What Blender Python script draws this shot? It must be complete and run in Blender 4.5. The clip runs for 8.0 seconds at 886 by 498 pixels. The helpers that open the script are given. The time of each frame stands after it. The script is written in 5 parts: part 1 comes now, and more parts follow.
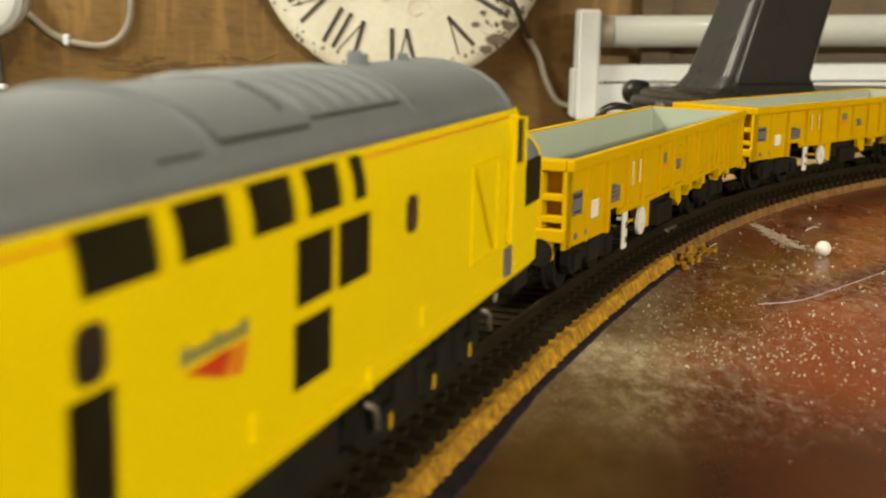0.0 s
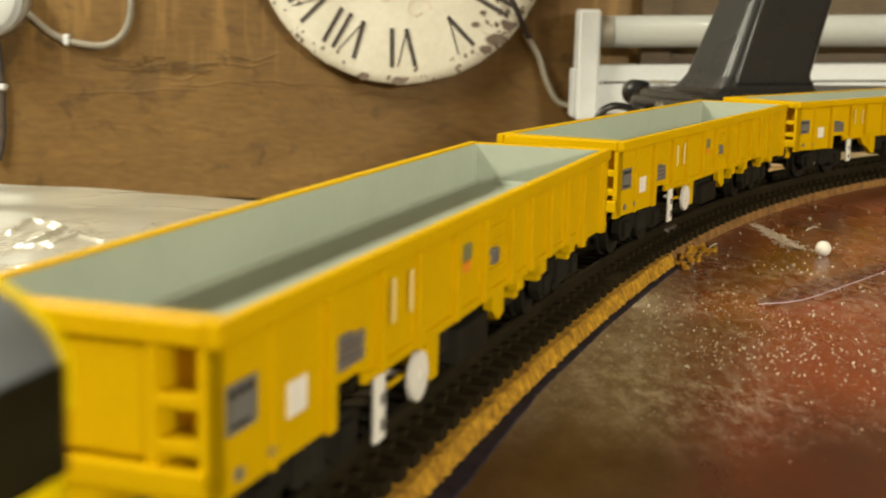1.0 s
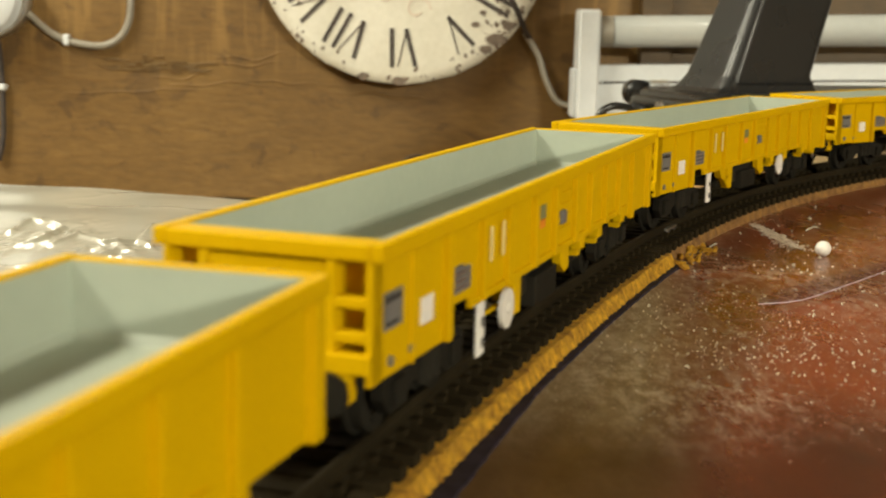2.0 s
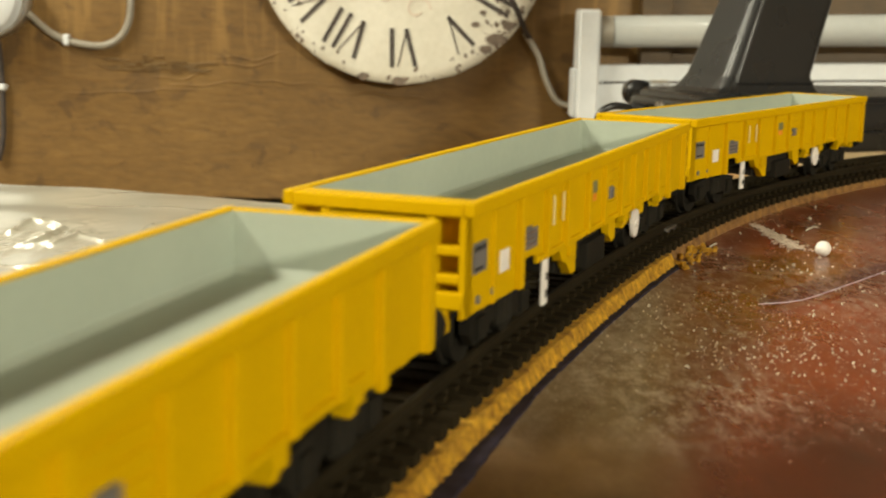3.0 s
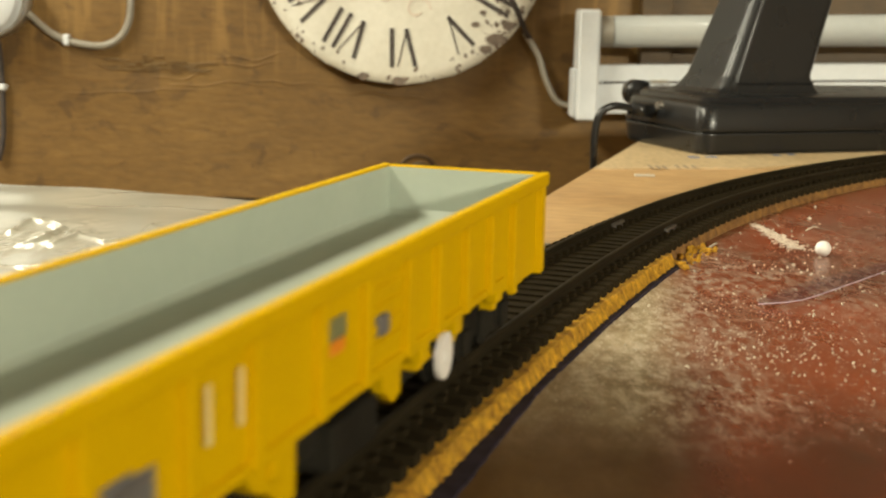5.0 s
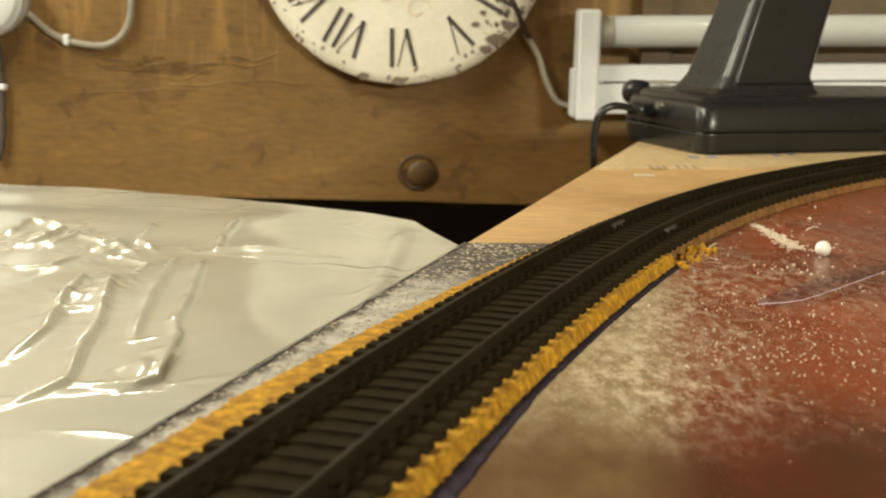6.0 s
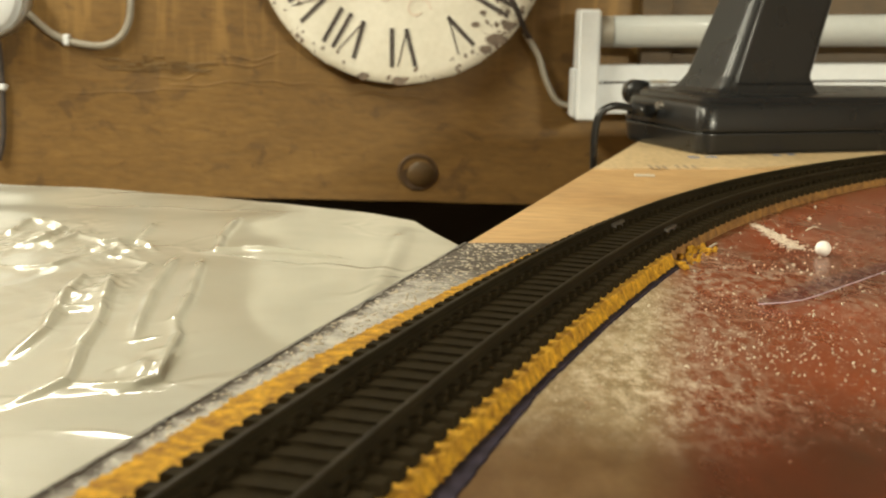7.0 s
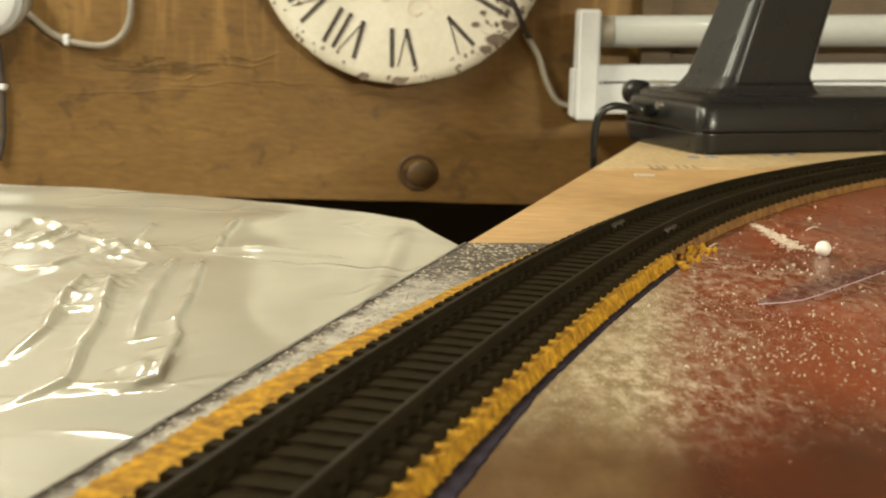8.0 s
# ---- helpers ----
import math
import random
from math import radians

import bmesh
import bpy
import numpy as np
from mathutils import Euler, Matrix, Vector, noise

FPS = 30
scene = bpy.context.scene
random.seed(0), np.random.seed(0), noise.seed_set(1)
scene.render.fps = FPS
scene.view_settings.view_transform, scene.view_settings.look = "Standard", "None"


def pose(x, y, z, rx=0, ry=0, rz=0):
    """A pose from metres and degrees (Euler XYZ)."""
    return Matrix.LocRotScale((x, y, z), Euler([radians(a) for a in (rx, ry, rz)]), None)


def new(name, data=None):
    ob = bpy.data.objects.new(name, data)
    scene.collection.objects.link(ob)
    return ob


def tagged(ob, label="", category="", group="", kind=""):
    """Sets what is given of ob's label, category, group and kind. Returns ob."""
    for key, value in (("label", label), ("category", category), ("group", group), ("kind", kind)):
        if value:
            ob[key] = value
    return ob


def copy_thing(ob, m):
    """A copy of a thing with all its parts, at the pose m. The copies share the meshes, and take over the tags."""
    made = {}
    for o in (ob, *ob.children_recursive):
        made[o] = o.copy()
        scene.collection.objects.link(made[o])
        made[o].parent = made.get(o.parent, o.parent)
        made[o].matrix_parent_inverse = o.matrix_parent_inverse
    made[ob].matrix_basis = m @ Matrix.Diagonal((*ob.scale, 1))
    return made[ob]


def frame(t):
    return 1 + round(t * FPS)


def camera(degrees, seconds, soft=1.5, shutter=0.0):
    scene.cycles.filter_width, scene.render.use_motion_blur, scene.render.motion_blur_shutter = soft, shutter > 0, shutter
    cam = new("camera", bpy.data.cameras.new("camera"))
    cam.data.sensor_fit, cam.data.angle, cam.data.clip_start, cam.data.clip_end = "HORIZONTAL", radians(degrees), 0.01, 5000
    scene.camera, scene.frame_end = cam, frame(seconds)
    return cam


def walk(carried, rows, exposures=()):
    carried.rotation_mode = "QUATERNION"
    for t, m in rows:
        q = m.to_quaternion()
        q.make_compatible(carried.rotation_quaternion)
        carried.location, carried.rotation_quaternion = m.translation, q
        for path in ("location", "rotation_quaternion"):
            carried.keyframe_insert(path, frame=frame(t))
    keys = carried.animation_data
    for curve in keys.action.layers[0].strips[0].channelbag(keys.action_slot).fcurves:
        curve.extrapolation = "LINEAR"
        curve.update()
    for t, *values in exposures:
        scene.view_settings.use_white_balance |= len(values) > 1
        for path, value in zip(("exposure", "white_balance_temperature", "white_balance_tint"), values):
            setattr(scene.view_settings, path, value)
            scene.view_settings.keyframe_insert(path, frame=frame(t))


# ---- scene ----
cam = camera(38.0, 8.0, soft=2.0, shutter=0.28)
CAM = pose(0, 0, 0.06924, 90 - 10.218, 0, 0) @ pose(0, 0, 0, 0, 0, 1.315)
walk(cam, [(0.0, CAM), (8.0, CAM)])
cam.data.dof.use_dof = True
cam.data.dof.focus_distance = 0.37
cam.data.dof.aperture_fstop = 36.0

# ---- light: left source inferred from shadows, two unseen fill lamps, even world fill ----
world = bpy.data.worlds.new("world")
scene.world = world
world.use_nodes = True
world.node_tree.nodes["Background"].inputs[0].default_value = (1.0, 0.86, 0.66, 1)
world.node_tree.nodes["Background"].inputs[1].default_value = 0.06


def area_lamp(name, x, y, z, turn, long, wide, watts, tip):
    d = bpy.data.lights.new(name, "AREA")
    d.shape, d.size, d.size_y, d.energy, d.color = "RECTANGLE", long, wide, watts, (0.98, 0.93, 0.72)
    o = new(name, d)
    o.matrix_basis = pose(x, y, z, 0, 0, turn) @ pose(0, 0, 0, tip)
    return tagged(o, "long warm white light added out of view", "lamp")


# first is inferred; second is added for slab glints, third fills the train sides
LAMPS = (("ceiling_tube", -1.28, 0.10, 1.355, 90, 1.2, 0.30, 62, 0), ("glint_fill", -0.80, 0.97, 0.36, 0, 1.2, 0.06, 6.5, -60), ("rear_fill", 1.45, -2.555, 0.80, 28, 1.2, 0.12, 128, 76))
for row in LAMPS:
    area_lamp(*row)
scene.view_settings.exposure = 0.2

# ---- the line of the track: arc length -> place and heading ----
_N = 3301
_S = np.linspace(-2.0, 1.3, _N)
_K = 0.442 + (1.4112 - 0.442) / (1 + np.exp(-(_S - 0.2389) / 0.03))
_K = np.where(_S < -0.05, 0.0, _K)
_A = np.concatenate([[0], np.cumsum((_K[1:] + _K[:-1]) / 2 * (_S[1] - _S[0]))])
_A += 0.28938 - np.interp(0, _S, _A)
_AM = (_A[1:] + _A[:-1]) / 2
_X = np.concatenate([[0], np.cumsum(np.sin(_AM))]) * (_S[1] - _S[0])
_Y = np.concatenate([[0], np.cumsum(np.cos(_AM))]) * (_S[1] - _S[0])
_X += -0.02877 - np.interp(0, _S, _X)
_Y += 0.15 - np.interp(0, _S, _Y)


def line_at(s, off=0.0):
    """Place and heading on the track's centre line; off: metres to the right of it."""
    a = float(np.interp(s, _S, _A))
    return float(np.interp(s, _S, _X)) + off * math.cos(a), float(np.interp(s, _S, _Y)) - off * math.sin(a), a


RAIL = 0.0088       # top of the rails over the board
SLEEPER = 0.0055    # top of the sleepers
CORK = 0.0035       # top of the cork


def train_s(t):
    """Arc length of the first wagon's middle."""
    return 0.22860 - 0.160117 * t - 0.000604 * t * t - 0.0002258 * t ** 3


def ride(s, pivot):
    """Pose of a vehicle whose two bogies stand on the line at s - pivot and s + pivot."""
    x0, y0, _ = line_at(s - pivot)
    x1, y1, _ = line_at(s + pivot)
    return pose((x0 + x1) / 2, (y0 + y1) / 2, RAIL, 0, 0, math.degrees(math.atan2(y1 - y0, x1 - x0)))


# ---- materials ----
def mat(name, a, b=None, scale=40.0, rough=0.5, metal=0.0, bump=0.0, fine=0.0, spec=0.5, detail=5.0, stretch=None, rough_var=0.1, coat=0.0):
    """A surface with two colours mixed by noise at two scales, uneven gloss and fine relief."""
    m = bpy.data.materials.new(name)
    m.use_nodes = True
    nt = m.node_tree
    N, L = nt.nodes, nt.links
    bs = N["Principled BSDF"]
    bs.inputs["Metallic"].default_value = metal
    bs.inputs["Specular IOR Level"].default_value = spec
    bs.inputs["Coat Weight"].default_value = coat
    tc = N.new("ShaderNodeTexCoord")
    src = tc.outputs["Object"]
    if stretch:
        mp = N.new("ShaderNodeMapping")
        mp.inputs["Scale"].default_value = stretch
        L.new(src, mp.inputs[0])
        src = mp.outputs[0]
    n1, n2 = N.new("ShaderNodeTexNoise"), N.new("ShaderNodeTexNoise")
    for n, k in ((n1, scale), (n2, scale * 9)):
        n.inputs["Scale"].default_value, n.inputs["Detail"].default_value = k, detail
        L.new(src, n.inputs["Vector"])
    mx = N.new("ShaderNodeMath")
    mx.operation = "MULTIPLY_ADD"
    L.new(n2.outputs[0], mx.inputs[0])
    mx.inputs[1].default_value = 0.45
    L.new(n1.outputs[0], mx.inputs[2])
    rp = N.new("ShaderNodeValToRGB")
    rp.color_ramp.elements[0].position, rp.color_ramp.elements[1].position = 0.5, 0.95
    rp.color_ramp.elements[0].color = (*a, 1)
    rp.color_ramp.elements[1].color = (*(b or [min(1, c * 1.12) for c in a]), 1)
    L.new(mx.outputs[0], rp.inputs[0])
    L.new(rp.outputs[0], bs.inputs["Base Color"])
    rr = N.new("ShaderNodeMapRange")
    rr.inputs[3].default_value, rr.inputs[4].default_value = max(0.02, rough - rough_var), min(1, rough + rough_var)
    L.new(n1.outputs[0], rr.inputs[0])
    L.new(rr.outputs[0], bs.inputs["Roughness"])
    if bump:
        bp = N.new("ShaderNodeBump")
        bp.inputs["Strength"].default_value, bp.inputs["Distance"].default_value = 1.0, bump
        L.new(mx.outputs[0], bp.inputs["Height"])
        L.new(bp.outputs[0], bs.inputs["Normal"])
    return m


def board_mat(name):
    """Red-brown painted board, rubbed through to beige along the track, with dust and scuffs; near-end shade is painted
    in.
    """
    m = bpy.data.materials.new(name)
    m.use_nodes = True
    nt = m.node_tree
    N, L = nt.nodes, nt.links
    bs = N["Principled BSDF"]
    tc = N.new("ShaderNodeTexCoord")
    P = tc.outputs["Object"]
    # noise drawn out in depth so the grain looks even from the camera
    view_stretch = N.new("ShaderNodeMapping")
    view_stretch.inputs["Scale"].default_value = (1.0, 0.45, 1.0)
    L.new(P, view_stretch.inputs[0])

    def noise(scale, detail=6.0, rough=0.6):
        n = N.new("ShaderNodeTexNoise")
        n.inputs["Scale"].default_value, n.inputs["Detail"].default_value, n.inputs["Roughness"].default_value = scale, detail, rough
        L.new(view_stretch.outputs[0], n.inputs["Vector"])
        return n.outputs[0]

    def ramp(v, p0, p1, c0=(0, 0, 0), c1=(1, 1, 1)):
        r = N.new("ShaderNodeValToRGB")
        r.color_ramp.elements[0].position, r.color_ramp.elements[1].position = p0, p1
        r.color_ramp.elements[0].color, r.color_ramp.elements[1].color = (*c0, 1), (*c1, 1)
        L.new(v, r.inputs[0])
        return r.outputs[0]

    def math_(op, a, b):
        n = N.new("ShaderNodeMath")
        n.operation = op
        for i, v in enumerate((a, b)):
            if isinstance(v, (int, float)):
                n.inputs[i].default_value = v
            else:
                L.new(v, n.inputs[i])
        return n.outputs[0]

    def mix(f, a, b):
        n = N.new("ShaderNodeMix")
        n.data_type = "RGBA"
        L.new(f, n.inputs[0])
        for i, v in ((6, a), (7, b)):
            if isinstance(v, tuple):
                n.inputs[i].default_value = (*v, 1)
            else:
                L.new(v, n.inputs[i])
        return n.outputs[2]

    sep = N.new("ShaderNodeSeparateXYZ")
    L.new(P, sep.inputs[0])
    # distance across the rubbed band: x less a line that leans with y
    across = math_("SUBTRACT", sep.outputs[0], math_("MULTIPLY", sep.outputs[1], 0.17))
    across = math_("ADD", across, math_("MULTIPLY", math_("SUBTRACT", noise(45), 0.5), 0.009))
    mr = N.new("ShaderNodeMapRange")
    mr.inputs[1].default_value, mr.inputs[2].default_value = -0.002, 0.010
    mr.inputs[3].default_value, mr.inputs[4].default_value = 1.0, 0.0
    L.new(across, mr.inputs[0])
    # the rub ends short of the far bend
    fy = N.new("ShaderNodeMapRange")
    fy.inputs[1].default_value, fy.inputs[2].default_value = 0.345, 0.372
    fy.inputs[3].default_value, fy.inputs[4].default_value = 1.0, 0.0
    L.new(math_("ADD", sep.outputs[1], math_("MULTIPLY", math_("SUBTRACT", noise(60), 0.5), 0.02)), fy.inputs[0])
    rub = math_("MULTIPLY", math_("MULTIPLY", mr.outputs[0], fy.outputs[0]), ramp(noise(240, 9, 0.75), 0.20, 0.42))
    # near end painted darker in place of its shade; the dust stops there too
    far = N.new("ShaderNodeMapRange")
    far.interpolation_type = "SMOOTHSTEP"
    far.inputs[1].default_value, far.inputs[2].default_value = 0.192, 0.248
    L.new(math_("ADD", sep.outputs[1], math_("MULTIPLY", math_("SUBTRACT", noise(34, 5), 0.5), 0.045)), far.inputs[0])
    lit_dusty = far.outputs[0]
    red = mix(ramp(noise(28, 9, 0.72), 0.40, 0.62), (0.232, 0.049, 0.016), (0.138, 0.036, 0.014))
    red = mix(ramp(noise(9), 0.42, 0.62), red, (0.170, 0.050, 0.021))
    # darker red and brown carry the shade of the near end
    shaded_red = mix(ramp(noise(60, 8, 0.7), 0.38, 0.64), (0.086, 0.023, 0.010), (0.054, 0.019, 0.009))
    red = mix(lit_dusty, shaded_red, red)
    brown = mix(ramp(noise(110, 9, 0.75), 0.36, 0.64), (0.085, 0.046, 0.019), (0.140, 0.084, 0.039))
    beige = mix(ramp(noise(150, 9, 0.78), 0.38, 0.62), (0.205, 0.150, 0.082), (0.360, 0.288, 0.180))
    beige = mix(ramp(noise(620, 4, 0.6), 0.55, 0.68), beige, (0.40, 0.34, 0.235))
    col = mix(rub, red, mix(lit_dusty, brown, beige))
    # scuffed dust, dense near the rub, and fine specks
    near = N.new("ShaderNodeMapRange")
    near.inputs[1].default_value, near.inputs[2].default_value = 0.0, 0.09
    near.inputs[3].default_value, near.inputs[4].default_value = 0.85, 0.07
    L.new(across, near.inputs[0])
    dust = math_("MULTIPLY", ramp(noise(300, 9, 0.8), 0.47, 0.62), near.outputs[0])
    dust = math_("MULTIPLY", math_("MULTIPLY", dust, ramp(noise(30, 4), 0.36, 0.60)), lit_dusty)
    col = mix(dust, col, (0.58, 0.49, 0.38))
    specks = math_("MULTIPLY", ramp(noise(1150, 2, 0.5), 0.63, 0.69), math_("MULTIPLY", lit_dusty, 0.7))
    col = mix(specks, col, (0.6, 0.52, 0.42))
    L.new(col, bs.inputs["Base Color"])
    bs.inputs["Specular IOR Level"].default_value = 0.3
    L.new(ramp(math_("ADD", noise(40), math_("MULTIPLY", rub, 0.3)), 0.3, 1.0, (0.17,) * 3, (0.52,) * 3), bs.inputs["Roughness"])
    bp = N.new("ShaderNodeBump")
    bp.inputs["Strength"].default_value, bp.inputs["Distance"].default_value = 0.6, 0.00028
    L.new(math_("ADD", noise(300), math_("MULTIPLY", rub, 0.5)), bp.inputs["Height"])
    L.new(bp.outputs[0], bs.inputs["Normal"])
    return m


def wood_mat(name, a, b, c, scale=1.0, along="X", rough=0.55):
    """Sawn softwood with grain along one axis, wavy rings and darker stains."""
    m = bpy.data.materials.new(name)
    m.use_nodes = True
    nt = m.node_tree
    N, L = nt.nodes, nt.links
    bs = N["Principled BSDF"]
    tc = N.new("ShaderNodeTexCoord")
    mp = N.new("ShaderNodeMapping")
    k = {"X": (0.32, 1, 1), "Y": (1, 0.32, 1), "Z": (1, 1, 0.32)}[along]
    mp.inputs["Scale"].default_value = [v * scale for v in k]
    L.new(tc.outputs["Object"], mp.inputs[0])
    wide, fine, stain = (N.new("ShaderNodeTexNoise") for _ in range(3))
    for n, s, d in ((wide, 15, 6), (fine, 210, 8), (stain, 11, 9)):
        n.inputs["Scale"].default_value, n.inputs["Detail"].default_value = s, d
    wide.inputs["Distortion"].default_value = 0.9
    L.new(mp.outputs[0], wide.inputs["Vector"])
    L.new(mp.outputs[0], fine.inputs["Vector"])
    L.new(tc.outputs["Object"], stain.inputs["Vector"])
    r1 = N.new("ShaderNodeValToRGB")
    r1.color_ramp.elements[0].position, r1.color_ramp.elements[1].position = 0.32, 0.68
    r1.color_ramp.elements[0].color, r1.color_ramp.elements[1].color = (*a, 1), (*b, 1)
    L.new(wide.outputs[0], r1.inputs[0])
    r2 = N.new("ShaderNodeValToRGB")
    r2.color_ramp.elements[0].position, r2.color_ramp.elements[1].position = 0.52, 0.75
    r2.color_ramp.elements[0].color, r2.color_ramp.elements[1].color = (0, 0, 0, 1), (0.7, 0.7, 0.7, 1)
    L.new(stain.outputs[0], r2.inputs[0])
    m1 = N.new("ShaderNodeMix")
    m1.data_type = "RGBA"
    L.new(r2.outputs[0], m1.inputs[0])
    L.new(r1.outputs[0], m1.inputs[6])
    m1.inputs[7].default_value = (*c, 1)
    m2 = N.new("ShaderNodeMix")
    m2.data_type, m2.blend_type = "RGBA", "MULTIPLY"
    m2.inputs[0].default_value = 0.6
    L.new(m1.outputs[2], m2.inputs[6])
    L.new(fine.outputs[0], m2.inputs[7])
    L.new(m2.outputs[2], bs.inputs["Base Color"])
    bs.inputs["Roughness"].default_value = rough
    bp = N.new("ShaderNodeBump")
    bp.inputs["Strength"].default_value, bp.inputs["Distance"].default_value = 0.5, 0.001
    L.new(fine.outputs[0], bp.inputs["Height"])
    L.new(bp.outputs[0], bs.inputs["Normal"])
    return m


def plank_mat(name):
    """Sawn softwood plank: soft grain along x, upright saw marks over its upper part, small dark blotches."""
    m = wood_mat(name, (0.205, 0.110, 0.025), (0.240, 0.132, 0.033), (0.170, 0.090, 0.020), 1.0, "X", 0.6)
    N, L = m.node_tree.nodes, m.node_tree.links
    bs = N["Principled BSDF"]
    base = bs.inputs["Base Color"].links[0].from_socket
    tc = N.new("ShaderNodeTexCoord")

    def grain(stretch, scale, lo, hi, detail=5.0):
        mp = N.new("ShaderNodeMapping")
        mp.inputs["Scale"].default_value = stretch
        L.new(tc.outputs["Object"], mp.inputs[0])
        n = N.new("ShaderNodeTexNoise")
        n.inputs["Scale"].default_value, n.inputs["Detail"].default_value, n.inputs["Distortion"].default_value = scale, detail, 0.5
        L.new(mp.outputs[0], n.inputs["Vector"])
        r = N.new("ShaderNodeMapRange")
        r.inputs[1].default_value, r.inputs[2].default_value = lo, hi
        L.new(n.outputs[0], r.inputs[0])
        return r.outputs[0]

    def layer(f, under, colour):
        n = N.new("ShaderNodeMix")
        n.data_type = "RGBA"
        L.new(f, n.inputs[0])
        L.new(under, n.inputs[6])
        n.inputs[7].default_value = (*colour, 1)
        return n.outputs[2]

    def times(a, b):
        n = N.new("ShaderNodeMath")
        n.operation = "MULTIPLY"
        for i, v in enumerate((a, b)):
            if isinstance(v, float):
                n.inputs[i].default_value = v
            else:
                L.new(v, n.inputs[i])
        return n.outputs[0]

    sep = N.new("ShaderNodeSeparateXYZ")
    L.new(tc.outputs["Object"], sep.inputs[0])
    high = N.new("ShaderNodeMapRange")
    high.inputs[1].default_value, high.inputs[2].default_value = 0.010, 0.045
    L.new(sep.outputs[2], high.inputs[0])
    col = layer(times(times(grain((1, 1, 0.10), 95, 0.50, 0.66), high.outputs[0]), 0.45), base, (0.33, 0.190, 0.056))
    col = layer(times(grain((0.8, 1, 1), 52, 0.585, 0.67), 0.70), col, (0.080, 0.042, 0.012))
    col = layer(times(grain((0.12, 1, 1), 120, 0.58, 0.70), 0.45), col, (0.150, 0.085, 0.026))
    col = layer(times(grain((0.5, 1, 1), 22, 0.52, 0.75), 0.35), col, (0.31, 0.178, 0.050))
    L.new(col, bs.inputs["Base Color"])
    return m


def clear_mat(name, colour, rough=0.05, alpha=0.3):
    """Thin see-through film."""
    m = bpy.data.materials.new(name)
    m.use_nodes = True
    bs = m.node_tree.nodes["Principled BSDF"]
    bs.inputs["Base Color"].default_value = (*colour, 1)
    bs.inputs["Roughness"].default_value = rough
    bs.inputs["Alpha"].default_value = alpha
    return m


def sheet_mat(name):
    """Glossy cream film: soft colour drift, sharp little creases in the relief."""
    m = mat(name, (0.335, 0.328, 0.268), (0.375, 0.367, 0.302), 8, 0.5, spec=0.2, coat=1.0)
    N, L = m.node_tree.nodes, m.node_tree.links
    bs = N["Principled BSDF"]
    tc = N.new("ShaderNodeTexCoord")
    warp = N.new("ShaderNodeTexNoise")
    warp.inputs["Scale"].default_value, warp.inputs["Detail"].default_value = 13, 3
    L.new(tc.outputs["Object"], warp.inputs["Vector"])
    add = N.new("ShaderNodeVectorMath")
    add.operation = "MULTIPLY_ADD"
    L.new(warp.outputs["Color"], add.inputs[0])
    add.inputs[1].default_value = (0.11, 0.11, 0.0)
    L.new(tc.outputs["Object"], add.inputs[2])
    cell = N.new("ShaderNodeTexVoronoi")
    cell.feature = "DISTANCE_TO_EDGE"
    cell.inputs["Scale"].default_value = 14
    L.new(add.outputs[0], cell.inputs["Vector"])
    fold = N.new("ShaderNodeMapRange")
    fold.interpolation_type = "SMOOTHSTEP"
    fold.inputs[1].default_value, fold.inputs[2].default_value = 0.0, 0.070
    fold.inputs[3].default_value, fold.inputs[4].default_value = 0.16, 0.0
    L.new(cell.outputs["Distance"], fold.inputs[0])
    patch = N.new("ShaderNodeTexNoise")
    patch.inputs["Scale"].default_value, patch.inputs["Detail"].default_value = 9, 1
    L.new(tc.outputs["Object"], patch.inputs["Vector"])
    some = N.new("ShaderNodeMapRange")
    some.inputs[1].default_value, some.inputs[2].default_value = 0.43, 0.56
    L.new(patch.outputs[0], some.inputs[0])
    keep = N.new("ShaderNodeMath")
    keep.operation = "MULTIPLY"
    L.new(fold.outputs[0], keep.inputs[0])
    L.new(some.outputs[0], keep.inputs[1])
    soft = N.new("ShaderNodeTexNoise")
    soft.inputs["Scale"].default_value, soft.inputs["Detail"].default_value = 17, 2
    L.new(tc.outputs["Object"], soft.inputs["Vector"])
    up = N.new("ShaderNodeMath")
    up.operation = "MULTIPLY_ADD"
    L.new(soft.outputs[0], up.inputs[0])
    up.inputs[1].default_value = 0.42
    L.new(keep.outputs[0], up.inputs[2])
    bp = N.new("ShaderNodeBump")
    bp.inputs["Strength"].default_value, bp.inputs["Distance"].default_value = 1.0, 0.0014
    L.new(up.outputs[0], bp.inputs["Height"])
    L.new(bp.outputs[0], bs.inputs["Coat Normal"])
    bs.inputs["Coat Roughness"].default_value = 0.12
    bs.inputs["Coat IOR"].default_value = 1.55
    return m


